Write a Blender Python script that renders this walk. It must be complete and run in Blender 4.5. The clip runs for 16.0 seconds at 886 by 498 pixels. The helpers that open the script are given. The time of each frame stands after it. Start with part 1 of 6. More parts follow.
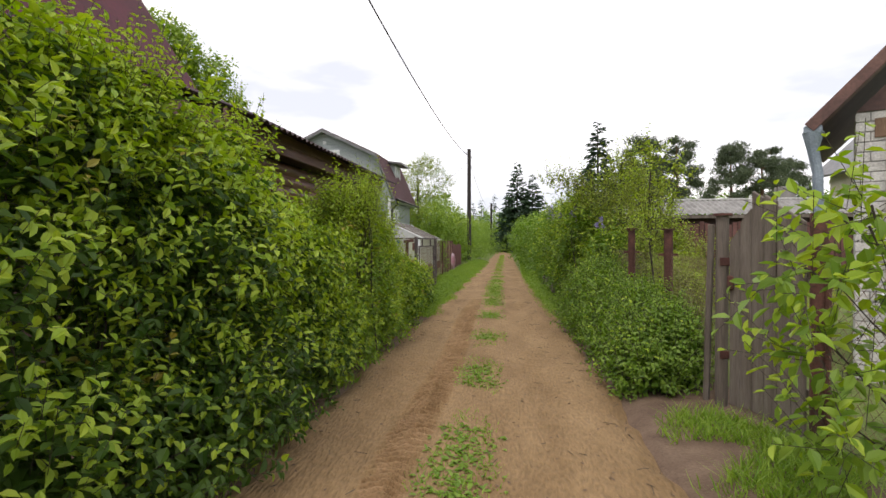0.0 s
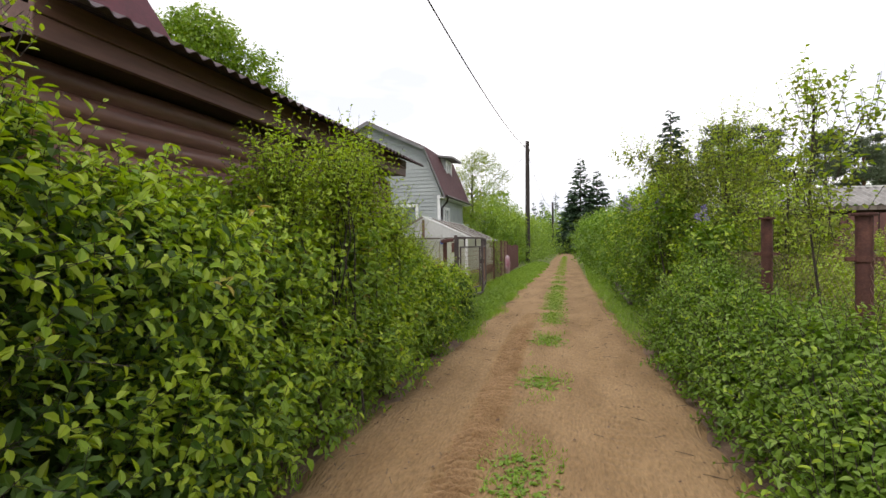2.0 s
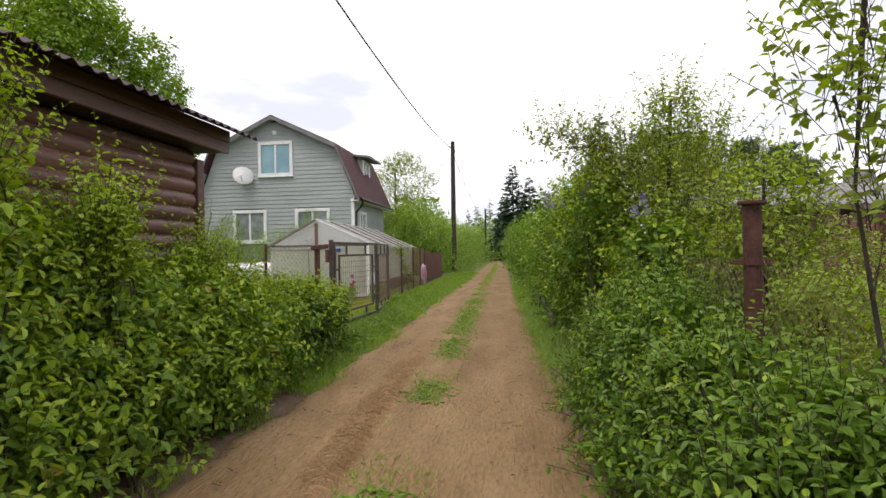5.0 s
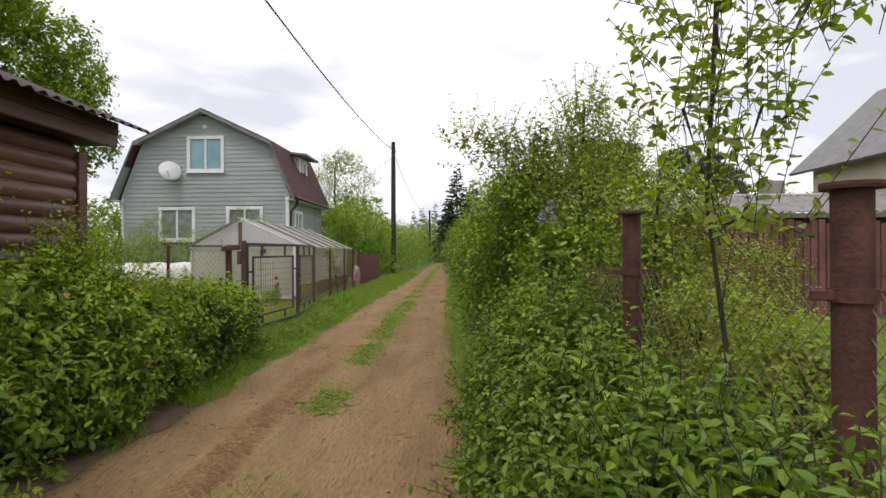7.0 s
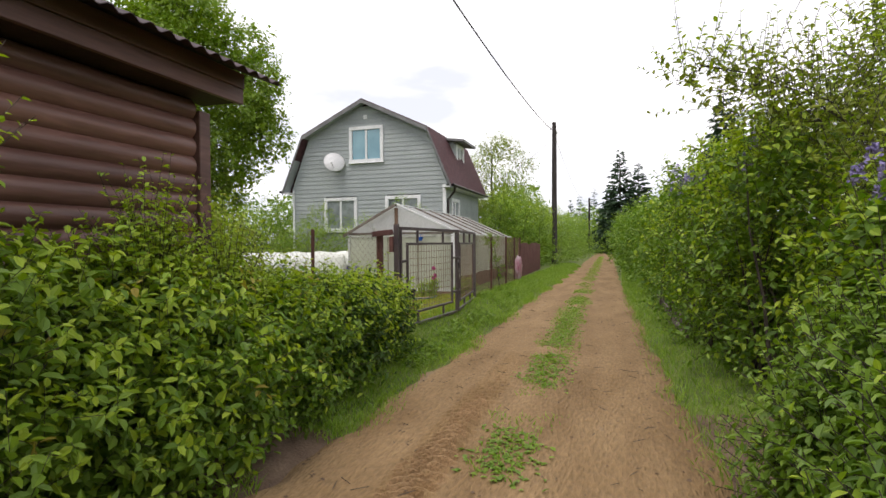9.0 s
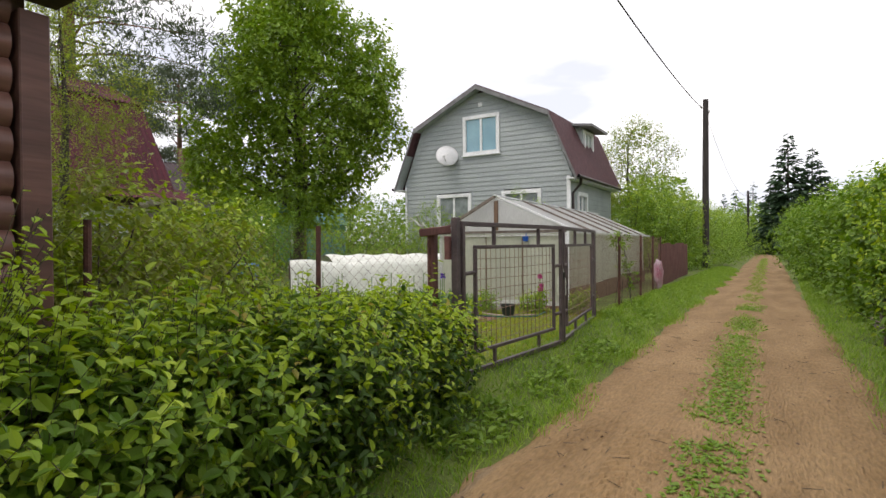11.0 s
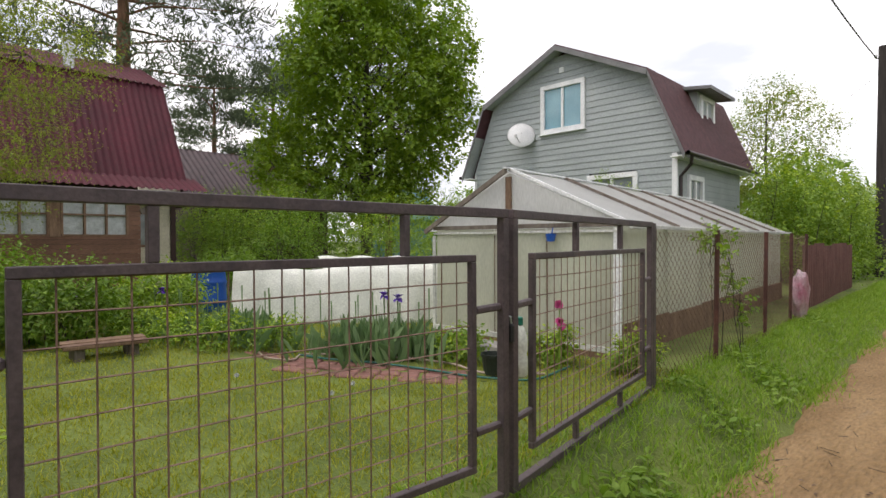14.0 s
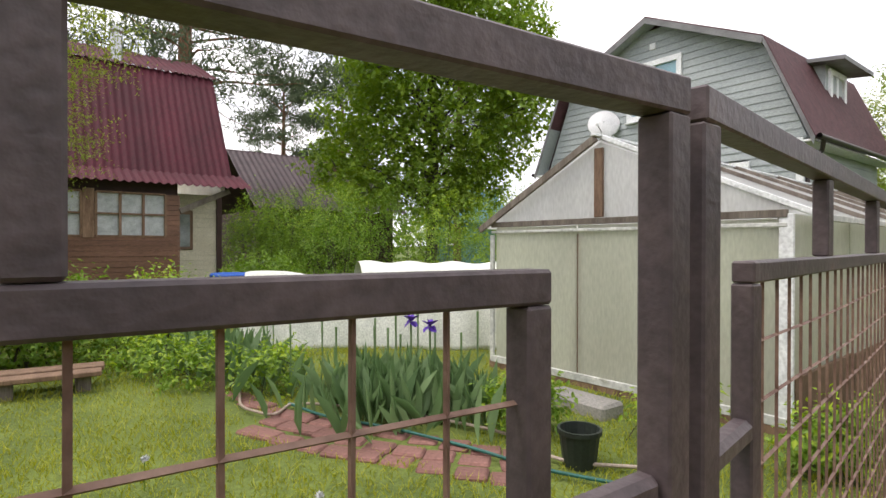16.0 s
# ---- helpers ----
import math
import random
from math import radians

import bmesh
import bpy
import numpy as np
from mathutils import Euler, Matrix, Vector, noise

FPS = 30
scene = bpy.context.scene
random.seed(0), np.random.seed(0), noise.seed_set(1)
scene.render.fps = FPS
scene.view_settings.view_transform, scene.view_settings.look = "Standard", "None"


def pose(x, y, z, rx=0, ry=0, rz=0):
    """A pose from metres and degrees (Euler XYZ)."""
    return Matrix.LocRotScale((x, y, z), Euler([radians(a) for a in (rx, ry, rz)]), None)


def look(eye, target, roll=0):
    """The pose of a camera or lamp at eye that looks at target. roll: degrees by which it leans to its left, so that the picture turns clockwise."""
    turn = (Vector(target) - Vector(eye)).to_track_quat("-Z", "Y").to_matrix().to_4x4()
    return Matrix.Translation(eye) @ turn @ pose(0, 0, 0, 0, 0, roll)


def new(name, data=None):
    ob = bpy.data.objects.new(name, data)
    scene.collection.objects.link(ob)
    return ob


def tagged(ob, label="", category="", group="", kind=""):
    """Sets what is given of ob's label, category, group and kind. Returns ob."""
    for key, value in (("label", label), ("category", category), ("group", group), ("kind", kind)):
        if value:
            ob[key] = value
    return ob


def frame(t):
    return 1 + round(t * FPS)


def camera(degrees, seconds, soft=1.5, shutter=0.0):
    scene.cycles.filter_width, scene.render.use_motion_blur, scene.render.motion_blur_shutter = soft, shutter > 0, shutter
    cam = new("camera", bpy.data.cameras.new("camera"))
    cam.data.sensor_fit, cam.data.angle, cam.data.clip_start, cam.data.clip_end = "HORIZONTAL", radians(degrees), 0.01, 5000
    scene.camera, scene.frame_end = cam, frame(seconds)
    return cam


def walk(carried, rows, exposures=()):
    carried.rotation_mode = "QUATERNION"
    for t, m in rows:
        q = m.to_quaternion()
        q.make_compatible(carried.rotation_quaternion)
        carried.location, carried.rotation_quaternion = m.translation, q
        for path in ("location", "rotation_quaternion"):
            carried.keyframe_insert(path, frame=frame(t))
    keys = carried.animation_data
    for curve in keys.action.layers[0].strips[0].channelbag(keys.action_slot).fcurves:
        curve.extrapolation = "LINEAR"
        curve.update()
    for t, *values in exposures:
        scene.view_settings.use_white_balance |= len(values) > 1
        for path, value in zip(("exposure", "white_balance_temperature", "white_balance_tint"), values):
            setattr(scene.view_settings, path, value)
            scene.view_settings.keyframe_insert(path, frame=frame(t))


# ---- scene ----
cam = camera(78.6, 16.0)
PATH = [
    (0, (0.022, 0.026, 1.516), (-0.243, 2.009, 1.49), -0.3),
    (0.5, (0.002, 0.648, 1.538), (-0.318, 2.622, 1.512), -0.7),
    (1, (-0.024, 1.394, 1.529), (-0.415, 3.356, 1.502), -0.8),
    (1.5, (-0.029, 2.03, 1.526), (-0.458, 3.983, 1.502), -0.8),
    (2, (-0.038, 2.725, 1.48), (-0.523, 4.665, 1.461), -0.6),
    (2.5, (-0.032, 3.256, 1.482), (-0.525, 5.195, 1.466), -0.7),
    (3, (-0.04, 3.832, 1.476), (-0.553, 5.765, 1.459), -0.9),
    (3.5, (-0.012, 4.353, 1.464), (-0.518, 6.288, 1.449), -1.0),
    (4, (0.057, 4.799, 1.484), (-0.449, 6.734, 1.478), -0.9),
    (4.5, (0.17, 5.219, 1.466), (-0.27, 7.17, 1.459), -1.0),
    (5, (0.391, 5.405, 1.444), (0.129, 7.388, 1.452), -1.1),
    (5.2, (0.573, 5.445, 1.456), (0.353, 7.433, 1.469), -1.3),
    (7.3, (0.804, 5.67, 1.476), (0.74, 7.669, 1.483), -0.3),
    (7.5, (0.731, 5.801, 1.455), (0.66, 7.8, 1.456), -0.3),
    (8, (0.534, 6.176, 1.422), (0.447, 8.174, 1.41), -0.1),
    (8.5, (0.396, 6.637, 1.433), (0.102, 8.615, 1.419), -0.2),
    (9, (0.228, 7.283, 1.403), (-0.393, 9.185, 1.383), -0.5),
    (9.5, (0.08, 7.89, 1.445), (-0.702, 9.730, 1.425), -0.7),
    (9.7, (0.019, 8.105, 1.428), (-0.848, 9.908, 1.407), -0.9),
    (11.8, (-0.25, 10.88, 1.432), (-1.397, 12.519, 1.411), -0.3),
    (12, (-0.302, 11.149, 1.426), (-1.488, 12.759, 1.401), -0.3),
    (12.5, (-0.392, 11.834, 1.421), (-1.621, 13.412, 1.392), -0.3),
    (13, (-0.499, 12.525, 1.436), (-1.794, 14.048, 1.408), -0.3),
    (13.5, (-0.604, 13.201, 1.469), (-1.944, 14.686, 1.441), -0.5),
    (14, (-0.744, 13.835, 1.481), (-2.153, 15.254, 1.452), -0.2),
    (14.5, (-1.001, 14.416, 1.485), (-2.469, 15.773, 1.452), -0.2),
    (15, (-1.296, 14.87, 1.497), (-2.834, 16.148, 1.466), -0.1),
    (15.5, (-1.784, 15.199, 1.463), (-3.364, 16.426, 1.431), 0.3),
    (16, (-1.998, 15.263, 1.441), (-3.585, 16.48, 1.431), 0.1),
]
walk(cam, [(t, look(eye, target, roll)) for t, eye, target, roll in PATH], exposures=((0.0, 0.70, 6700, 15.5), (2.5, 0.82, 6700, 15.5), (5.0, 0.68, 6700, 15.5), (7.5, 0.5, 6700, 15.5), (8.2, 0.54, 6700, 15.5), (9.5, 0.8, 6700, 15.5), (12.0, 0.68, 6700, 15.5), (14.5, 0.75, 6700, 15.5), (15.5, 0.88, 6700, 15.5), (16.0, 1.10, 6700, 15.5)))

# ---- world, sun, exposure ----
world = bpy.data.worlds.new("overcast_sky")
scene.world = world
world.use_nodes = True
wn = world.node_tree
wn.nodes.clear()


def wire(tree, a, out, b, inp):
    tree.links.new(a.outputs[out], b.inputs[inp])


w_out, w_bg = wn.nodes.new("ShaderNodeOutputWorld"), wn.nodes.new("ShaderNodeBackground")
w_sky = wn.nodes.new("ShaderNodeTexSky")
w_sky.sky_type, w_sky.sun_disc, w_sky.sun_elevation, w_sky.sun_rotation = "NISHITA", False, radians(52), radians(200)
w_dim = wn.nodes.new("ShaderNodeVectorMath")
w_dim.operation = "SCALE"
w_dim.inputs["Scale"].default_value = 0.10
w_co, w_map = wn.nodes.new("ShaderNodeTexCoord"), wn.nodes.new("ShaderNodeMapping")
w_map.inputs["Scale"].default_value = (1.0, 1.0, 3.2)
w_noise, w_ramp, w_mix = wn.nodes.new("ShaderNodeTexNoise"), wn.nodes.new("ShaderNodeValToRGB"), wn.nodes.new("ShaderNodeMix")
w_noise.inputs["Scale"].default_value, w_noise.inputs["Detail"].default_value, w_noise.inputs["Roughness"].default_value = 2.2, 5.0, 0.5
w_ramp.color_ramp.elements[0].position, w_ramp.color_ramp.elements[0].color = 0.40, (0.55, 0.585, 0.64, 1)
w_ramp.color_ramp.elements[1].position, w_ramp.color_ramp.elements[1].color = 0.60, (1.0, 1.0, 1.0, 1)
w_mix.data_type = "RGBA"
w_mix.inputs["Factor"].default_value = 0.9
wire(wn, w_co, "Generated", w_map, "Vector")
wire(wn, w_map, "Vector", w_noise, "Vector")
wire(wn, w_noise, "Fac", w_ramp, "Fac")
wire(wn, w_sky, "Color", w_dim, 0)
wn.links.new(w_dim.outputs[0], w_mix.inputs["A"])
wn.links.new(w_ramp.outputs["Color"], w_mix.inputs["B"])
wn.links.new(w_mix.outputs["Result"], w_bg.inputs["Color"])
w_bg.inputs["Strength"].default_value = 1.02
wire(wn, w_bg, "Background", w_out, "Surface")

sun = new("sun", bpy.data.lights.new("sun", "SUN"))
sun.data.energy, sun.data.angle, sun.data.color = 0.9, radians(25), (1.0, 0.96, 0.9)
sun.matrix_world = look((0, 0, 30), (8, 14, 0))

# ---- materials ----
def mat(name, c1, c2, scale=6.0, rough=0.8, bump=0.3, fine=60.0, metal=0.0, stretch=(1, 1, 1), depth=0.01, objvar=0.0, spec=0.4, stain=None):
    """Two tones mixed by coarse noise, darkened by fine grain, with relief."""
    m = bpy.data.materials.new(name)
    m.use_nodes = True
    t = m.node_tree
    b = t.nodes["Principled BSDF"]
    b.inputs["Roughness"].default_value, b.inputs["Metallic"].default_value = rough, metal
    b.inputs["Specular IOR Level"].default_value = spec
    co, mp = t.nodes.new("ShaderNodeTexCoord"), t.nodes.new("ShaderNodeMapping")
    mp.inputs["Scale"].default_value = stretch
    wire(t, co, "Object", mp, "Vector")
    n1, n2 = t.nodes.new("ShaderNodeTexNoise"), t.nodes.new("ShaderNodeTexNoise")
    n1.inputs["Scale"].default_value, n1.inputs["Detail"].default_value = scale, 5
    n2.inputs["Scale"].default_value, n2.inputs["Detail"].default_value = fine, 3
    wire(t, mp, "Vector", n1, "Vector")
    wire(t, mp, "Vector", n2, "Vector")
    r1 = t.nodes.new("ShaderNodeValToRGB")
    r1.color_ramp.elements[0].position, r1.color_ramp.elements[0].color = 0.32, (*c1, 1)
    r1.color_ramp.elements[1].position, r1.color_ramp.elements[1].color = 0.68, (*c2, 1)
    if stain:
        e = r1.color_ramp.elements.new(0.8)
        e.color = (*stain, 1)
    wire(t, n1, "Fac", r1, "Fac")
    r2 = t.nodes.new("ShaderNodeMapRange")
    r2.inputs["From Min"].default_value, r2.inputs["From Max"].default_value = 0.25, 0.75
    r2.inputs["To Min"].default_value, r2.inputs["To Max"].default_value = 0.72, 1.2
    wire(t, n2, "Fac", r2, "Value")
    mul = t.nodes.new("ShaderNodeVectorMath")
    mul.operation = "SCALE"
    t.links.new(r1.outputs["Color"], mul.inputs[0])
    t.links.new(r2.outputs["Result"], mul.inputs["Scale"])
    last = mul
    if objvar:
        oi, r3, m2 = t.nodes.new("ShaderNodeObjectInfo"), t.nodes.new("ShaderNodeMapRange"), t.nodes.new("ShaderNodeVectorMath")
        r3.inputs["To Min"].default_value, r3.inputs["To Max"].default_value = 1 - objvar, 1 + objvar
        m2.operation = "SCALE"
        wire(t, oi, "Random", r3, "Value")
        t.links.new(mul.outputs[0], m2.inputs[0])
        t.links.new(r3.outputs["Result"], m2.inputs["Scale"])
        last = m2
    t.links.new(last.outputs[0], b.inputs["Base Color"])
    if bump:
        bp = t.nodes.new("ShaderNodeBump")
        bp.inputs["Strength"].default_value, bp.inputs["Distance"].default_value = bump, depth
        wire(t, n2, "Fac", bp, "Height")
        wire(t, bp, "Normal", b, "Normal")
    return m


def leaf_mat(name, c1, c2, rough=0.45, trans=0.36):
    """Leaves: each its own tone, some light passes through."""
    m = bpy.data.materials.new(name)
    m.use_nodes = True
    t = m.node_tree
    b, o = t.nodes["Principled BSDF"], t.nodes["Material Output"]
    b.inputs["Roughness"].default_value, b.inputs["Specular IOR Level"].default_value = rough, 0.35
    g, r = t.nodes.new("ShaderNodeNewGeometry"), t.nodes.new("ShaderNodeValToRGB")
    r.color_ramp.elements[0].color, r.color_ramp.elements[1].color = (*c1, 1), (*c2, 1)
    wire(t, g, "Random Per Island", r, "Fac")
    wire(t, r, "Color", b, "Base Color")
    tr, mx = t.nodes.new("ShaderNodeBsdfTranslucent"), t.nodes.new("ShaderNodeMixShader")
    hs = t.nodes.new("ShaderNodeHueSaturation")
    hs.inputs["Value"].default_value, hs.inputs["Saturation"].default_value = 1.3, 1.1
    wire(t, r, "Color", hs, "Color")
    wire(t, hs, "Color", tr, "Color")
    mx.inputs["Fac"].default_value = trans
    wire(t, b, "BSDF", mx, 1)
    wire(t, tr, "BSDF", mx, 2)
    wire(t, mx, "Shader", o, "Surface")
    return m


def film_mat(name, colour, through_part, rough=0.4):
    """Milky greenhouse sheet that lets some light through."""
    m = mat(name, tuple(c * 0.78 for c in colour), colour, 1.3, rough, 0.15, 30, stretch=(2, 2, 0.5), spec=0.5)
    t = m.node_tree
    b, o = t.nodes["Principled BSDF"], t.nodes["Material Output"]
    tr, tp, m1, m2 = (t.nodes.new(k) for k in ("ShaderNodeBsdfTranslucent", "ShaderNodeBsdfTransparent", "ShaderNodeMixShader", "ShaderNodeMixShader"))
    tr.inputs["Color"].default_value = (*colour, 1)
    m1.inputs["Fac"].default_value, m2.inputs["Fac"].default_value = 0.5, through_part
    wire(t, b, "BSDF", m1, 1)
    wire(t, tr, "BSDF", m1, 2)
    wire(t, m1, "Shader", m2, 1)
    wire(t, tp, "BSDF", m2, 2)
    wire(t, m2, "Shader", o, "Surface")
    return m


M = {}
M["dirt"] = mat("dirt", (0.215, 0.132, 0.058), (0.315, 0.205, 0.10), 1.7, 0.95, 1.0, 32, depth=0.03, stretch=(1.5, 0.4, 1), stain=(0.210, 0.168, 0.122))
M["churned"] = mat("churned_moist_earth", (0.225, 0.134, 0.06), (0.325, 0.206, 0.106), 5, 0.95, 0.8, 50, depth=0.02)
M["soil"] = mat("soil_grass", (0.079, 0.114, 0.022), (0.158, 0.202, 0.040), 1.6, 0.95, 0.7, 35, depth=0.03, stain=(0.150, 0.114, 0.062))
M["earth"] = mat("bare_earth", (0.106, 0.066, 0.044), (0.194, 0.132, 0.088), 4, 0.95, 0.6, 50, depth=0.02)
M["log"] = mat("log_stain", (0.12, 0.058, 0.046), (0.25, 0.13, 0.10), 3, 0.38, 0.35, 25, stretch=(1, 0.12, 1), objvar=0.18)
M["fascia"] = mat("fascia_stain", (0.085, 0.042, 0.034), (0.17, 0.085, 0.066), 3, 0.5, 0.3, 30, stretch=(1, 0.1, 1), objvar=0.15)
# Near-black brown for soffit, backing walls and corner post, far darker than the fascia.
M["soffit"] = mat("near_black_brown", (0.031, 0.014, 0.011), (0.053, 0.025, 0.018), 3, 0.7, 0.3, 30)
M["maroon"] = mat("maroon_sheet", (0.057, 0.007, 0.014), (0.092, 0.012, 0.023), 1.2, 0.75, 0.2, 20, stretch=(1, 1, 0.35), stain=(0.031, 0.013, 0.016))
M["darkroof"] = mat("dark_sheet_roof", (0.044, 0.026, 0.031), (0.079, 0.048, 0.053), 2, 0.6, 0.2, 20)
M["shingle"] = mat("brown_shingle", (0.066, 0.026, 0.030), (0.106, 0.044, 0.048), 5, 0.8, 0.5, 40, depth=0.02)
M["grey_edge"] = mat("grey_metal_edge", (0.141, 0.141, 0.141), (0.211, 0.211, 0.211), 3, 0.5, 0.1)
M["siding"] = mat("grey_siding", (0.317, 0.352, 0.352), (0.378, 0.414, 0.409), 1.5, 0.6, 0.12, 50, stretch=(0.3, 1, 1), objvar=0.04)
M["white"] = mat("white_paint", (0.70, 0.72, 0.72), (0.84, 0.85, 0.85), 3, 0.45, 0.1, 40)
M["old_white"] = mat("weathered_white_board", (0.440, 0.449, 0.422), (0.634, 0.634, 0.598), 4, 0.6, 0.25, 30, stain=(0.317, 0.317, 0.264))
M["gate"] = mat("gate_paint", (0.066, 0.051, 0.055), (0.110, 0.083, 0.084), 9, 0.5, 0.2, 70, stain=(0.114, 0.066, 0.044))
M["rust"] = mat("rusty_steel", (0.066, 0.028, 0.023), (0.132, 0.055, 0.040), 8, 0.8, 0.5, 60)
M["rustwire"] = mat("rusty_wire", (0.123, 0.066, 0.048), (0.238, 0.150, 0.110), 14, 0.7, 0.2, 60, stain=(0.352, 0.317, 0.264))
M["zinc"] = mat("old_galvanised_wire", (0.141, 0.132, 0.123), (0.229, 0.220, 0.211), 8, 0.6, 0.1, 60)
M["oldwood"] = mat("grey_weathered_wood", (0.114, 0.092, 0.075), (0.211, 0.180, 0.150), 4, 0.9, 0.6, 40, stretch=(3, 3, 0.25), objvar=0.15, stain=(0.097, 0.106, 0.062))
M["brownwood"] = mat("brown_wood", (0.141, 0.084, 0.053), (0.238, 0.150, 0.097), 5, 0.8, 0.5, 40, stretch=(2, 2, 0.4), objvar=0.1)
M["redfence"] = mat("red_brown_paint", (0.115, 0.05, 0.044), (0.185, 0.086, 0.076), 4, 0.8, 0.3, 40, stretch=(2, 2, 0.4), objvar=0.15)
M["redsheet"] = mat("rusty_red_sheet", (0.114, 0.048, 0.044), (0.185, 0.084, 0.075), 2.5, 0.7, 0.2, 30)
M["slate"] = mat("slate_sheet", (0.194, 0.189, 0.176), (0.317, 0.308, 0.290), 3, 0.9, 0.4, 40, stain=(0.114, 0.123, 0.088))
M["wbrick"] = mat("white_brick", (0.484, 0.466, 0.440), (0.616, 0.598, 0.563), 5, 0.9, 0.4, 50, objvar=0.08)
M["mortar"] = mat("mortar", (0.299, 0.290, 0.273), (0.396, 0.378, 0.352), 5, 0.95, 0.4, 60)
M["cream"] = mat("cream_siding", (0.546, 0.502, 0.370), (0.651, 0.607, 0.475), 2, 0.6, 0.15, 40, objvar=0.05)
M["cotbrown"] = mat("brown_clapboard", (0.141, 0.069, 0.042), (0.202, 0.101, 0.063), 3, 0.6, 0.3, 40, stretch=(1, 0.3, 1), objvar=0.1)
M["curtain"] = mat("lace_curtain", (0.370, 0.396, 0.396), (0.546, 0.581, 0.581), 9, 0.9, 0.3, 60)
M["steel"] = mat("stainless_flue", (0.396, 0.405, 0.414), (0.528, 0.528, 0.537), 4, 0.3, 0.1, 30, metal=0.8)
M["polewood"] = mat("tarred_pole", (0.025, 0.021, 0.020), (0.053, 0.044, 0.040), 6, 0.85, 0.5, 40, stretch=(3, 3, 0.2))
M["black"] = mat("black_cable", (0.013, 0.013, 0.014), (0.026, 0.026, 0.026), 6, 0.5, 0.1)
M["pipe"] = mat("dark_brown_gutter", (0.026, 0.019, 0.019), (0.044, 0.031, 0.031), 6, 0.4, 0.1)
M["bluezinc"] = mat("blue_grey_drainpipe", (0.176, 0.220, 0.264), (0.264, 0.317, 0.370), 4, 0.5, 0.2)
M["dish"] = mat("dish_white", (0.62, 0.63, 0.63), (0.75, 0.75, 0.75), 2, 0.5, 0.05)
M["barrel"] = mat("blue_plastic", (0.013, 0.079, 0.370), (0.022, 0.114, 0.484), 3, 0.4, 0.1)
M["sheet"] = mat("white_cover_cloth", (0.60, 0.62, 0.55), (0.78, 0.79, 0.72), 2.5, 0.85, 0.4, 60, stain=(0.5, 0.5, 0.4))
M["bottle"] = mat("milky_plastic", (0.581, 0.607, 0.528), (0.686, 0.704, 0.634), 5, 0.35, 0.1)
M["green_cap"] = mat("green_plastic", (0.018, 0.194, 0.132), (0.026, 0.264, 0.176), 5, 0.4, 0.1)
M["hose"] = mat("green_hose", (0.013, 0.088, 0.070), (0.026, 0.141, 0.114), 5, 0.5, 0.1)
M["hose2"] = mat("pale_hose", (0.317, 0.246, 0.194), (0.458, 0.370, 0.299), 5, 0.5, 0.1)
M["pot"] = mat("dark_green_pot", (0.014, 0.019, 0.016), (0.026, 0.035, 0.026), 4, 0.5, 0.2)
M["paver"] = mat("red_paver", (0.17, 0.085, 0.068), (0.29, 0.145, 0.12), 6, 0.9, 0.4, 60, objvar=0.12)
M["concrete"] = mat("concrete", (0.229, 0.220, 0.202), (0.334, 0.317, 0.290), 5, 0.9, 0.5, 60)
M["bark"] = mat("bark", (0.044, 0.035, 0.028), (0.097, 0.079, 0.062), 8, 0.95, 0.8, 40, stretch=(2, 2, 0.4), depth=0.03)
M["pinebark"] = mat("pine_bark", (0.123, 0.066, 0.040), (0.238, 0.132, 0.079), 5, 0.95, 0.8, 30, stretch=(2, 2, 0.4), depth=0.03)
M["bag"] = mat("pink_striped_bag", (0.458, 0.352, 0.370), (0.370, 0.088, 0.150), 4, 0.5, 0.2, 30)
M["teal"] = mat("teal_paint", (0.088, 0.211, 0.220), (0.141, 0.282, 0.290), 3, 0.7, 0.2, 30)
M["redbrick"] = mat("red_brick", (0.176, 0.088, 0.070), (0.282, 0.158, 0.123), 5, 0.9, 0.4, 50)
M["iris_p"] = mat("iris_violet", (0.079, 0.026, 0.299), (0.141, 0.053, 0.440), 9, 0.6, 0.1)
M["pink"] = mat("peony_pink", (0.484, 0.044, 0.194), (0.660, 0.132, 0.352), 9, 0.6, 0.1)
M["lilac"] = mat("lilac_bloom", (0.211, 0.176, 0.387), (0.370, 0.317, 0.546), 14, 0.8, 0.2)
M["glass"] = mat("window_glass", (0.048, 0.088, 0.101), (0.070, 0.123, 0.141), 1.2, 0.04, 0.0, spec=1.0)
M["poly"] = film_mat("milky_polycarbonate", (0.76, 0.78, 0.66), 0.3)
M["film"] = film_mat("roof_film", (0.84, 0.85, 0.84), 0.25, 0.2)
L = {}
L["mature"] = leaf_mat("leaf_mature", (0.085, 0.17, 0.016), (0.18, 0.29, 0.034))
L["deep"] = leaf_mat("leaf_deep_green", (0.035, 0.082, 0.012), (0.095, 0.17, 0.023))
L["young"] = leaf_mat("leaf_young", (0.23, 0.36, 0.03), (0.38, 0.48, 0.05))
L["bronze"] = leaf_mat("leaf_bronze", (0.28, 0.27, 0.04), (0.36, 0.29, 0.06))
L["fresh"] = leaf_mat("leaf_fresh", (0.135, 0.24, 0.03), (0.235, 0.35, 0.05))
L["olive"] = leaf_mat("leaf_olive", (0.15, 0.21, 0.03), (0.27, 0.31, 0.045))
L["maple"] = leaf_mat("leaf_maple", (0.13, 0.22, 0.02), (0.24, 0.34, 0.035))
L["spruce"] = leaf_mat("needle_spruce", (0.03, 0.06, 0.03), (0.055, 0.1, 0.048), 0.7, 0.1)
# Pine green raised and greyed: distance haze is put into the needle colour.
L["pine"] = leaf_mat("needle_pine_hazed", (0.065, 0.095, 0.05), (0.115, 0.145, 0.075), 0.7, 0.1)
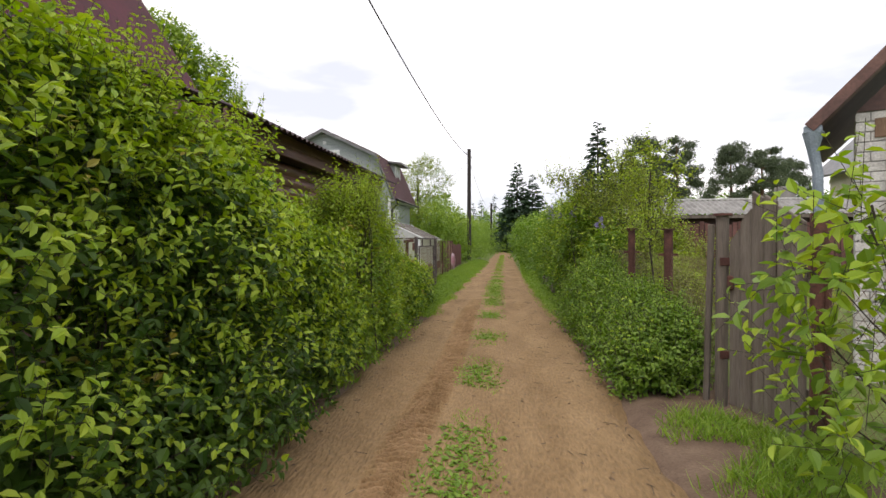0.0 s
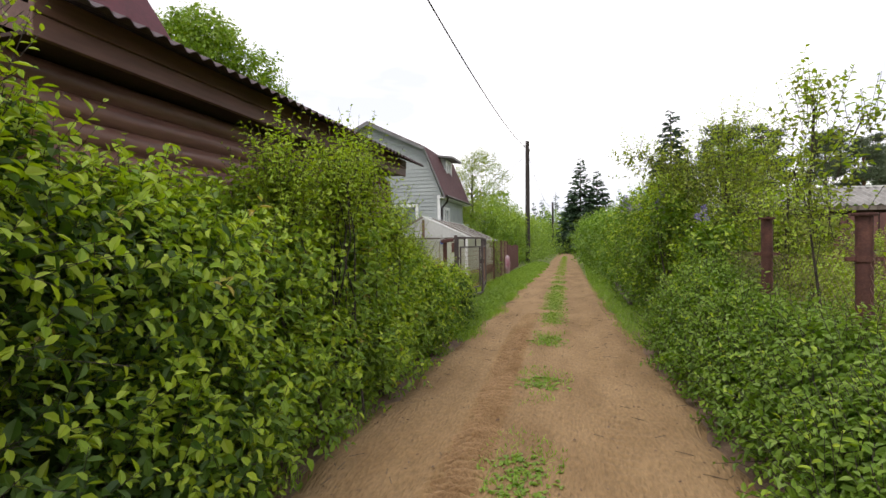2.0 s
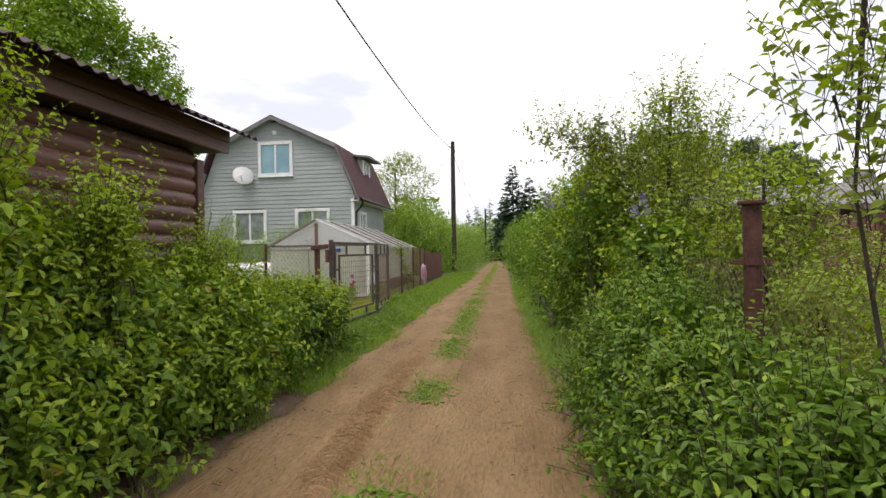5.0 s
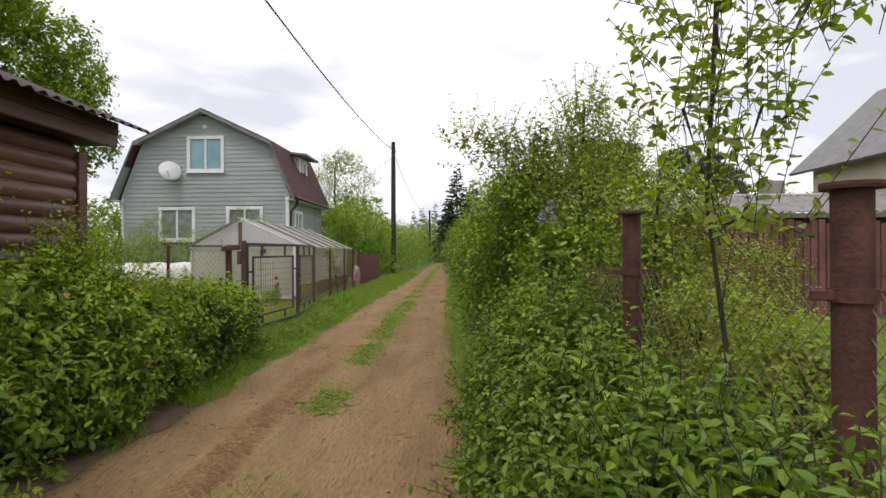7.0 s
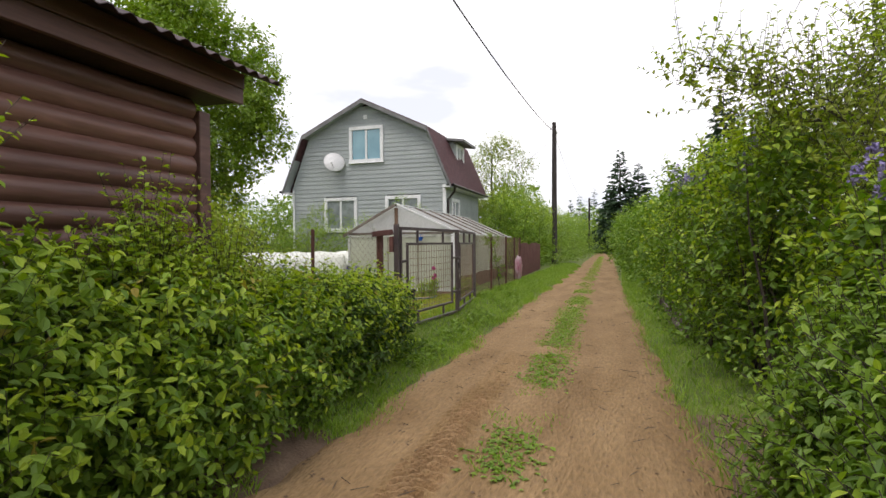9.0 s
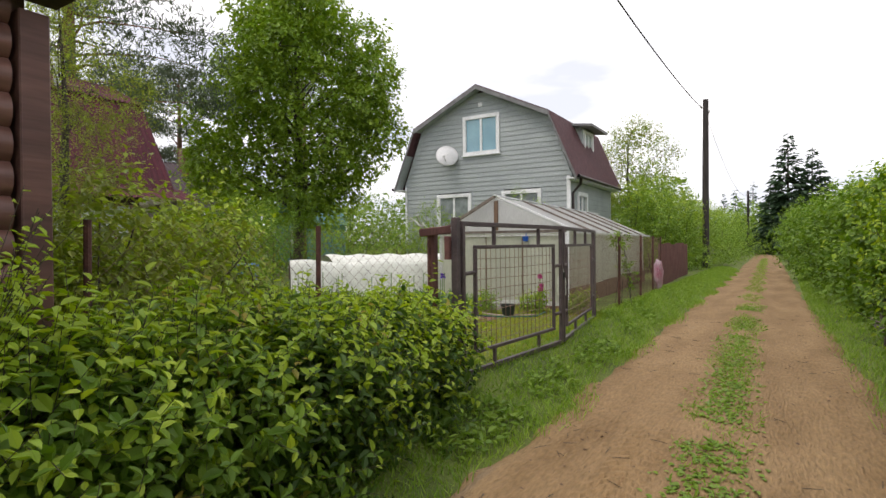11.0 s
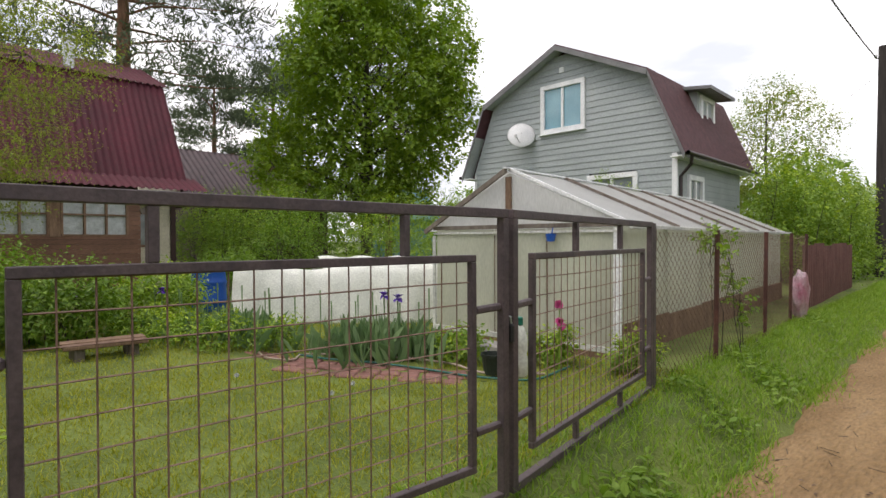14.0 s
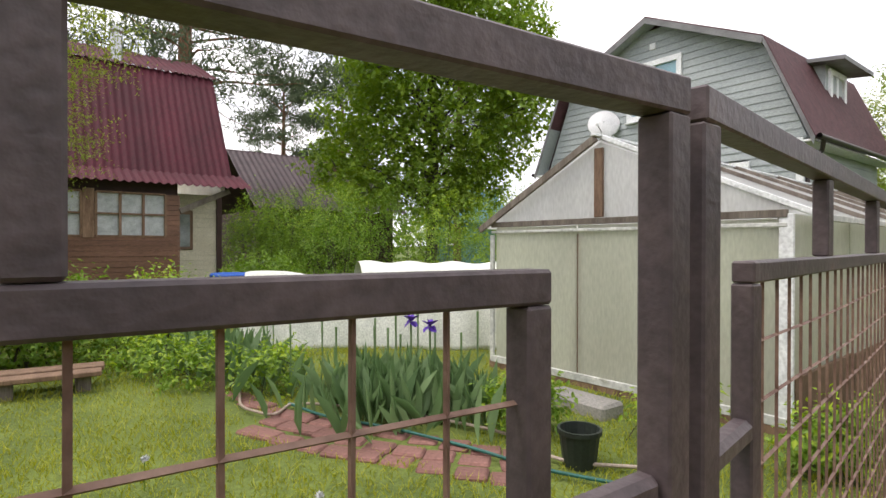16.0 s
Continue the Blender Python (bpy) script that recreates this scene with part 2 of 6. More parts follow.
L["grass"] = leaf_mat("grass_blade", (0.13, 0.26, 0.02), (0.30, 0.42, 0.06))
L["lawn"] = leaf_mat("lawn_blade", (0.23, 0.27, 0.018), (0.39, 0.39, 0.045))
L["irisleaf"] = leaf_mat("iris_leaf", (0.12, 0.21, 0.085), (0.25, 0.36, 0.17))

# ---- building helpers ----
rng = np.random.default_rng(7)


def link_mesh(name, me, material, parent=None, label=""):
    mats = material if isinstance(material, (list, tuple)) else [material]
    for m in mats:
        me.materials.append(m)
    ob = new(name, me)
    if parent is not None:
        ob.parent = parent
    if label:
        ob["label"] = label
    return ob


def part(name, bm, material, parent=None, label=""):
    me = bpy.data.meshes.new(name)
    bm.to_mesh(me)
    bm.free()
    return link_mesh(name, me, material, parent, label)


def thing(name, label, category, group="", kind="", at=(0, 0, 0)):
    ob = new(name)
    ob.location = at
    return tagged(ob, label, category, group, kind)


def raw(name, verts, faces, material, parent=None, label="", index=None, smooth=False):
    """A mesh from arrays; faces all have the same number of corners."""
    me = bpy.data.meshes.new(name)
    verts, faces = np.asarray(verts, dtype=np.float32), np.asarray(faces, dtype=np.int32)
    k = faces.shape[1]
    me.vertices.add(len(verts))
    me.vertices.foreach_set("co", verts.ravel())
    me.loops.add(faces.size)
    me.loops.foreach_set("vertex_index", faces.ravel())
    me.polygons.add(len(faces))
    me.polygons.foreach_set("loop_start", np.arange(0, faces.size, k, dtype=np.int32))
    me.polygons.foreach_set("use_smooth", np.full(len(faces), smooth))
    if index is not None:
        me.polygons.foreach_set("material_index", np.asarray(index, dtype=np.int32))
    me.update(calc_edges=True)
    return link_mesh(name, me, material, parent, label)


def box(lo, hi, bev=0.0, bm=None):
    """A box between two corners, its edges bevelled."""
    b2 = bmesh.new()
    bmesh.ops.create_cube(b2, size=1)
    for v in b2.verts:
        v.co = [lo[i] + (v.co[i] + 0.5) * (hi[i] - lo[i]) for i in range(3)]
    if bev:
        bmesh.ops.bevel(b2, geom=b2.edges, offset=bev, segments=1, affect="EDGES")
    if bm is None:
        return b2
    me = bpy.data.meshes.new("tmp")
    b2.to_mesh(me)
    b2.free()
    bm.from_mesh(me)
    bpy.data.meshes.remove(me)
    return bm


def beam(a, b, w, h, bev=0.003, roll=0.0):
    """A bar from a to b, w across and h high."""
    a, b = Vector(a), Vector(b)
    bm = box((-w / 2, -h / 2, 0), (w / 2, h / 2, (b - a).length), bev)
    q = (b - a).to_track_quat("Z", "Y")
    bm.transform(Matrix.Translation(a) @ q.to_matrix().to_4x4() @ Matrix.Rotation(roll, 4, "Z"))
    return bm


def tube(points, radii, sides=8):
    """A tube along points, tapered by radii, as arrays."""
    pts = [Vector(p) for p in points]
    vs, fs = [], []
    for i, p in enumerate(pts):
        d = (pts[min(i + 1, len(pts) - 1)] - pts[max(i - 1, 0)]).normalized()
        u = d.cross(Vector((0.3, 0.9, 0.1))).normalized()
        v = d.cross(u)
        for k in range(sides):
            a = 2 * math.pi * k / sides
            vs.append(p + (u * math.cos(a) + v * math.sin(a)) * radii[i])
    for i in range(len(pts) - 1):
        for k in range(sides):
            k2 = (k + 1) % sides
            fs.append((i * sides + k, i * sides + k2, (i + 1) * sides + k2, (i + 1) * sides + k))
    return np.array([tuple(v) for v in vs]), np.array(fs)


def join(lists):
    vs, fs, n = [], [], 0
    for v, f in lists:
        vs.append(v)
        fs.append(np.asarray(f) + n)
        n += len(v)
    return np.concatenate(vs), np.concatenate(fs)


def lathe(profile, sides=20):
    """A turned body from (radius, height) pairs, closed at both ends by small rings."""
    vs, fs = [], []
    for r, z in profile:
        for k in range(sides):
            a = 2 * math.pi * k / sides
            vs.append((r * math.cos(a), r * math.sin(a), z))
    for i in range(len(profile) - 1):
        for k in range(sides):
            k2 = (k + 1) % sides
            fs.append((i * sides + k, i * sides + k2, (i + 1) * sides + k2, (i + 1) * sides + k))
    return np.array(vs), np.array(fs)


def slab(corners, thick, bm=None):
    """A plate through four corners, given thickness downwards along its normal."""
    bm = bm or bmesh.new()
    c = [Vector(p) for p in corners]
    n = (c[1] - c[0]).cross(c[2] - c[0]).normalized() * thick
    top = [bm.verts.new(p) for p in c]
    low = [bm.verts.new(p - n) for p in c]
    bm.faces.new(top)
    bm.faces.new(low[::-1])
    for i in range(4):
        j = (i + 1) % 4
        bm.faces.new((top[j], top[i], low[i], low[j]))
    return bm


def wave_sheet(a, b, up, pitch, amp, thick=0.006, per=6):
    """A corrugated sheet from a to b, waves running along up."""
    a, b, up = Vector(a), Vector(b), Vector(up)
    n = max(2, int((b - a).length / pitch * per))
    nor = (b - a).cross(up).normalized()
    vs, fs = [], []
    for i in range(n + 1):
        p = a + (b - a) * (i / n) + nor * amp * math.sin(2 * math.pi * i / per)
        for q in (p, p + up, p + up - nor * thick, p - nor * thick):
            vs.append(tuple(q))
    for i in range(n):
        for k in range(4):
            k2 = (k + 1) % 4
            fs.append((i * 4 + k, i * 4 + 4 + k, i * 4 + 4 + k2, i * 4 + k2))
    return np.array(vs), np.array(fs)


def wires(segs, r):
    """Thin three-sided rods for many straight segments (N,2,3)."""
    s = np.asarray(segs, dtype=float)
    a, b = s[:, 0], s[:, 1]
    d = (b - a) / np.maximum(np.linalg.norm(b - a, axis=1, keepdims=True), 1e-9)
    ref = np.where(np.abs(d[:, 2:3]) > 0.9, np.array([[1.0, 0, 0]]), np.array([[0, 0, 1.0]]))
    u = np.cross(d, ref)
    u /= np.linalg.norm(u, axis=1, keepdims=True)
    w = np.cross(d, u)
    vs = []
    for base in (a, b):
        for k in range(3):
            t = 2 * math.pi * k / 3
            vs.append(base + (u * math.cos(t) + w * math.sin(t)) * r)
    v = np.stack(vs, 1).reshape(-1, 3)
    f = np.array([(0, 1, 4, 3), (1, 2, 5, 4), (2, 0, 3, 5)])
    return v, (np.arange(len(s))[:, None, None] * 6 + f[None]).reshape(-1, 4)


def chainlink(p0, p1, z0, z1, cell=0.055, r=0.0016, belly=0.02):
    """Diamond mesh between two posts, as arrays."""
    p0, p1 = np.array(p0, float), np.array(p1, float)
    length, h = np.linalg.norm(p1 - p0), z1 - z0
    segs = []
    step = cell * 1.414
    for k in range(int((length + h) / step) + 1):
        s0 = k * step
        a, b = (max(0, s0 - h), min(length, s0))
        if b > a:
            segs.append(((a, s0 - a), (b, s0 - b)))
            segs.append(((length - a, s0 - a), (length - b, s0 - b)))
    d = (p1 - p0) / length
    nor = np.array((-d[1], d[0]))
    out = []
    for (u0, w0), (u1, w1) in segs:
        pr = []
        for u, w in ((u0, w0), (u1, w1)):
            p = p0 + d * u
            pr.append((p[0], p[1], z0 + w))
        out.append(pr)
    v, f = wires(out, r)
    t = ((v[:, :2] - p0) @ d) / length
    off = np.sin(t * 9.0) * np.sin((v[:, 2] - z0) / h * 3.1) * belly
    v[:, :2] += nor * off[:, None]
    return v, f


# ---- lie of the land ----
def sstep(a, b, x):
    t = np.clip((x - a) / (b - a), 0, 1)
    return t * t * (3 - 2 * t)


def road_mid(y):
    return -0.28 - 0.0175 * np.clip(y, -20, 200) - 0.06 * sstep(9, 22, y)


def road_half(y):
    return 1.32 - 0.18 * sstep(6, 16, y) - 0.15 * sstep(16, 30, y)


def land(x, y):
    """Height of the ground beside the road."""
    x, y = np.asarray(x, float), np.asarray(y, float)
    left = sstep(-1.75, -2.5, x)
    garden = sstep(10.5, 14.0, y) * (1 - sstep(34, 44, y))
    z = 0.02 + left * (0.06 + 0.19 * garden)
    z = z + 0.07 * sstep(0.75, 1.6, x)
    z = z + 0.02 * np.sin(x * 1.7 + y * 0.6) * np.sin(y * 0.9 - x) * np.clip(np.abs(x + 0.4) - 1.2, 0, 1)
    return z


def road_z(x, y):
    """The road's worn surface: ruts, tyre bars, lumps."""
    c, h = road_mid(y), road_half(y)
    u = x - c
    z = 0.045 - 0.035 * np.exp(-((u - 0.62) / 0.28) ** 2) - 0.035 * np.exp(-((u + 0.72) / 0.3) ** 2)
    z = z + 0.02 * np.exp(-(u / 0.2) ** 2)
    z = z + 0.008 * np.sin(x * 5.1 + 1.3 * np.sin(y * 1.1)) * np.sin(y * 1.9 + 0.7 * x) + 0.004 * np.sin(x * 17 + y * 5) * np.sin(y * 13 - x * 7)
    tread = np.exp(-(np.abs(u + 0.43 + 0.04 * np.sin(y * 0.7)) / 0.17) ** 6) * sstep(0.0, 1.0, y) * (1 - sstep(12.0, 14.5, y)) * (0.75 + 0.25 * np.sin(y * 1.3 + 1.0))
    bars = np.sin(2 * math.pi * (y / 0.1 + 1.1 * np.abs(u + 0.43) / 0.17 + 0.5 * np.sin(y * 3.1 + u * 9)))
    z = z + tread * (0.03 * np.clip(bars * 1.5 - 0.25, -1, 1) + 0.006 * np.sin(y * 41 + u * 60) - 0.012)
    t2 = np.exp(-(np.abs(u - 0.62) / 0.13) ** 6) * sstep(4, 6, y) * (1 - sstep(13, 18, y)) * (0.3 + 0.3 * np.sin(y * 2.1))
    z = z + t2 * 0.006 * np.clip(np.sin(2 * math.pi * (y / 0.12 + u * 3)) * 1.5, -1, 1)
    h = h + 0.05 * np.sin(y * 2.3 + np.sign(u)) + 0.035 * np.sin(y * 5.7 + 2 * np.sign(u)) + 0.02 * np.sin(y * 13)
    z = z - 0.09 * sstep(h - 0.12, h + 0.18, np.abs(u))
    return z


def grid_mesh(name, xs, ys, fz, material, label, category, pick=None):
    X, Y = np.meshgrid(xs, ys)
    v = np.stack([X, Y, fz(X, Y)], -1).reshape(-1, 3)
    nx, ny = len(xs), len(ys)
    i = (np.arange(ny - 1)[:, None] * nx + np.arange(nx - 1)[None]).ravel()
    f = np.stack([i, i + 1, i + nx + 1, i + nx], 1)
    mid = v[f].mean(1)
    ob = raw(name, v, f, material, index=None if pick is None else pick(mid[:, 0], mid[:, 1]), smooth=True)
    return tagged(ob, label, category, kind="structure")


gx = np.concatenate([[-1500, -400, -120, -60, -40], np.arange(-30, -4, 1.0), np.arange(-4, 4, 0.12), np.arange(4, 30, 1.0), [40, 60, 120, 400, 1500]])
gy = np.concatenate([[-600, -150, -60, -30], np.arange(-20, 50, 0.4), np.arange(50, 120, 4), [150, 250, 500, 1500]])


def ground_z(x, y):
    u = np.abs(x - road_mid(y)) - road_half(y)
    return land(x, y) - 0.1 * (1 - sstep(-0.1, 0.12, u))


def bare(x, y):
    w = 0.1 * np.sin(y * 2.7) + 0.08 * np.sin(y * 6.1 + x * 3)
    return (((x > -3.0) & (x < -1.0 + w) & (y < 10.8 + w * 4) & (y > -3)) | ((x > 0.5) & (x < 2.0 + w) & (y > 0.5 + w * 3) & (y < 12.0))).astype(int)


grid_mesh("ground", gx, gy, ground_z, [M["soil"], M["earth"]], "grassy ground with bare earth patches beside the lane", "ground", bare)
ry = np.concatenate([np.arange(-12, 0, 0.15), np.arange(0, 14, 0.0135), np.arange(14, 19, 0.03), np.arange(19, 40, 0.12), np.arange(40, 130, 1.0)])
ru = np.concatenate([np.linspace(-1.55, -0.7, 32), np.linspace(-0.68, -0.18, 30), np.linspace(-0.15, 1.55, 62)])
RY, RU = np.meshgrid(ry, ru, indexing="ij")
RX = RU + road_mid(RY)
rv = np.stack([RX, RY, road_z(RX, RY)], -1).reshape(-1, 3)
ri = (np.arange(len(ry) - 1)[:, None] * len(ru) + np.arange(len(ru) - 1)[None]).ravel()
cu, cy_ = (RU[:-1, :-1] + 0.43 + 0.04 * np.sin(RY[:-1, :-1] * 0.7)).ravel(), RY[:-1, :-1].ravel()
churn = (np.abs(cu) < 0.15 + 0.03 * np.sin(cy_ * 5.0) + 0.03 * np.sin(cy_ * 17.0 + cu * 30) - 0.25 * sstep(10, 14.5, cy_)) & (cy_ > 0.3) & (rng.uniform(size=len(cu)) < 0.93)
tagged(raw("road", rv, np.stack([ri, ri + 1, ri + len(ru) + 1, ri + len(ru)], 1), [M["dirt"], M["churned"]], index=churn.astype(int), smooth=~churn), "brown sandy dirt lane with tyre tracks", "road", kind="structure")


# ---- leaves ----
def leaves(base, way, nor, length, width, fine=True):
    """Folded leaves: base points, growing ways, upper sides. Arrays of one length."""
    n = len(base)
    way = way / np.maximum(np.linalg.norm(way, axis=1, keepdims=True), 1e-9)
    side = np.cross(way, nor)
    side /= np.maximum(np.linalg.norm(side, axis=1, keepdims=True), 1e-9)
    up = np.cross(side, way)
    l, w = np.broadcast_to(length, n)[:, None], np.broadcast_to(width, n)[:, None]
    if fine:
        spec = ((0, 0, 0), (0.32, 0.5, 0.1), (0.68, 0.42, 0.06), (1, 0, -0.12), (0.68, -0.42, 0.06), (0.32, -0.5, 0.1))
        fc = np.array(((0, 1, 2, 3), (0, 3, 4, 5)))
    else:
        spec = ((0, 0, 0), (0.45, 0.5, 0.08), (1, 0, -0.1), (0.45, -0.5, 0.08))
        fc = np.array(((0, 1, 2, 3),))
    v = np.stack([base + way * (a * l) + side * (b * w) + up * (c * l) for a, b, c in spec], 1).reshape(-1, 3)
    return v, (np.arange(n)[:, None, None] * len(spec) + fc[None]).reshape(-1, 4)


def ball(n):
    d = rng.normal(size=(n, 3))
    return d / np.linalg.norm(d, axis=1, keepdims=True)


def crown(name, blobs, shoots, per, leaf, wide, mats, parent, reach=0.3, young=0.3, rise=0.6, fine=True, shell=(0.55, 1.02), bronze=0.0, floor=0.03, label="", twig=0.0022, face=0.5):
    """Leafy shoots on a cloud of ellipsoids (x, y, z, rx, ry, rz). mats: mature, young, odd."""
    B = np.array(blobs, float)
    area = (B[:, 3] * B[:, 4] * B[:, 5]) ** (2 / 3)
    pick = rng.choice(len(B), size=shoots, p=area / area.sum())
    d = ball(shoots)
    rad = rng.uniform(*shell, size=(shoots, 1)) * (1 + 0.19 * np.sin(d[:, :1] * 5 + d[:, 1:2] * 4 + pick[:, None]) * np.cos(d[:, 2:3] * 7 + pick[:, None]))
    p = B[pick, :3] + d * B[pick, 3:] * rad
    nor = d / B[pick, 3:]
    nor /= np.linalg.norm(nor, axis=1, keepdims=True)
    ok = p[:, 2] > floor + land(p[:, 0], p[:, 1])
    for j in range(len(B)):
        q = np.linalg.norm((p - B[j, :3]) / B[j, 3:], axis=1)
        ok &= (q > 0.5) | (pick == j)
    p, nor, pick = p[ok], nor[ok], pick[ok]
    n = len(p)
    way = nor * 0.6 + np.array([0, 0, rise]) + rng.normal(size=(n, 3)) * 0.35
    way /= np.linalg.norm(way, axis=1, keepdims=True)
    ln = reach * rng.uniform(0.45, 1.3, n)
    k = np.arange(per)
    t = (k + 0.5) / per
    base = p[:, None] + way[:, None] * (ln[:, None] * t[None])[..., None]
    ang = k * 2.4 + rng.uniform(0, 6.28, (n, 1))
    u = np.cross(way, np.array([0.31, 0.2, 0.93]))
    u /= np.linalg.norm(u, axis=1, keepdims=True)
    w = np.cross(way, u)
    lat = u[:, None] * np.cos(ang)[..., None] + w[:, None] * np.sin(ang)[..., None]
    lw = lat + way[:, None] * 0.45 + rng.normal(size=lat.shape) * 0.25 + np.array([0, 0, -0.12])
    up = np.array([0, 0, 1.0]) + nor[:, None] * face + rng.normal(size=lat.shape) * 0.35
    size = rng.uniform(0.6, 1.2, (n, per)) * (1.1 - 0.45 * t[None])
    v, f = leaves(base.reshape(-1, 3), lw.reshape(-1, 3), up.reshape(-1, 3), (leaf * size).ravel(), (wide * size).ravel(), fine)
    top = np.clip(nor[:, 2] * 0.5 + 0.5, 0, 1)
    high = np.clip(p[:, 2] / (B[:, 2] + B[:, 5]).max(), 0, 1)
    tone = rng.uniform(0.3, 1.7, len(B))[pick][:, None]
    new_growth = (rng.uniform(size=(n, per)) < young * tone * (0.15 + 1.4 * t[None] ** 1.5) * (0.12 + 0.6 * top[:, None] ** 1.6 + 0.9 * high[:, None] ** 2.2)).astype(int)
    if bronze:
        odd = rng.uniform(size=(n, 1)) < bronze * top[:, None]
        new_growth = np.where((t[None] > 0.55) & odd, 2, new_growth)
    idx = np.repeat(new_growth.ravel(), 2 if fine else 1)
    if fine and twig:
        tv, tf = wires(np.stack([p - way * 0.05, p + way * ln[:, None]], 1), twig)
        raw("twigwork", tv, tf, M["bark"], parent)
    return raw(name, v, f, mats, parent, label, index=idx)


def limbs(base, ends, r0, sides=6, bend=0.15, r1=0.006):
    """Stems from a foot to the given ends."""
    out = []
    base = np.array(base, float)
    for e in ends:
        e = np.array(e, float)
        m = [base + (e - base) * t + np.array([0, 0, bend * math.sin(math.pi * t)]) * np.linalg.norm(e - base) + (rng.normal(size=3) * 0.03 * np.linalg.norm(e - base) if 0 < t < 1 else 0) for t in (0, 0.3, 0.6, 1.0)]
        out.append(tube(m, [r0, r0 * 0.7, r0 * 0.4, r1], sides))
    return join(out)


def shrub(name, label, blobs, shoots, per, leaf, wide, mats, group="", stems=7, stem_r=0.012, category="shrub", inner=0, **kw):
    B = np.array(blobs, float)
    foot = (float(B[:, 0].mean()), float(B[:, 1].mean()))
    ob = thing(name, label, category, group, at=(0, 0, 0))
    crown("crown", blobs, shoots, per, leaf, wide, mats, ob, **kw)
    if inner:
        crown("inner_leaves", blobs, inner, 6, leaf * 1.6, wide * 1.6, mats, ob, reach=0.2, young=0.0, fine=False, shell=(0.25, 0.62))
    sv = []
    for b in B:
        zb = float(land(b[0], b[1])) - 0.03
        for _ in range(max(2, stems // len(B))):
            d = ball(1)[0]
            d[2] = abs(d[2])
            sv.append(limbs((b[0] + rng.normal() * 0.12, b[1] + rng.normal() * 0.12, zb), [b[:3] + d * b[3:] * 0.6], stem_r, 5))
    v, f = join(sv)
    raw("framework", v, f, M["bark"], ob)
    return ob


def blades(name, pts, high, wide, material, label, lean=0.35, category="grass"):
    """Grass: one bent blade for each point."""
    n = len(pts)
    a = rng.uniform(0, 6.283, n)
    s = np.stack([np.cos(a), np.sin(a), np.zeros(n)], 1)
    h = np.broadcast_to(high, n) * rng.uniform(0.5, 1.25, n)
    tilt = np.stack([rng.normal(size=n) * lean, rng.normal(size=n) * lean, np.ones(n)], 1)
    mid = pts + tilt * (0.55 * h)[:, None]
    tip = pts + tilt * h[:, None] + np.stack([rng.normal(size=n), rng.normal(size=n), -np.abs(rng.normal(size=n)) * 0.4], 1) * (h * 0.3)[:, None]
    w = np.broadcast_to(wide, n)[:, None]
    tips = np.stack([mid - s * w * 0.4, mid + s * w * 0.4, tip + s * w * 0.06, tip - s * w * 0.06], 1).reshape(-1, 3)
    v = np.concatenate([np.stack([pts - s * w / 2, pts + s * w / 2, mid + s * w * 0.4, mid - s * w * 0.4], 1), tips.reshape(-1, 4, 3)[:, 2:]], 1).reshape(-1, 3)
    k = np.arange(n)[:, None, None] * 6
    f = (k + np.array([[[0, 1, 2, 3], [3, 2, 4, 5]]])).reshape(-1, 4)
    ob = raw(name, v, f, material)
    return tagged(ob, label, category, kind="stuff")


# ---- grey gambrel house ----
def gambrel_x(z):
    """Half width of the house's gable at a height."""
    if z <= 3.95:
        return 3.7
    if z <= 6.35:
        return 3.95 - 0.95 * (z - 3.95) / 2.4 - 0.12
    return max(0.03, 2.95 * (7.72 - z) / 1.37)


HX, HY, HB = -10.55, 29.3, 35.0
FRONT = ((-11.3, -9.74, 5.12, 6.62), (-12.6, -11.05, 2.05, 3.47), (-9.55, -8.0, 2.05, 3.47))
house = thing("house", "two-storey house with grey plank siding and brown gambrel roof", "house")
core = bmesh.new()
prof = [(3.55, 0.2), (3.55, 3.9), (2.75, 6.3), (0, 7.6), (-2.75, 6.3), (-3.55, 3.9), (-3.55, 0.2)]
fr = [core.verts.new((HX + x, HY + 0.16, z)) for x, z in prof]
bk = [core.verts.new((HX + x, HB - 0.1, z)) for x, z in prof]
core.faces.new(fr)
core.faces.new(bk[::-1])
for i in range(7):
    core.faces.new((fr[i], bk[i], bk[(i + 1) % 7], fr[(i + 1) % 7]))
part("wall", core, M["siding"], house)
z = 0.55
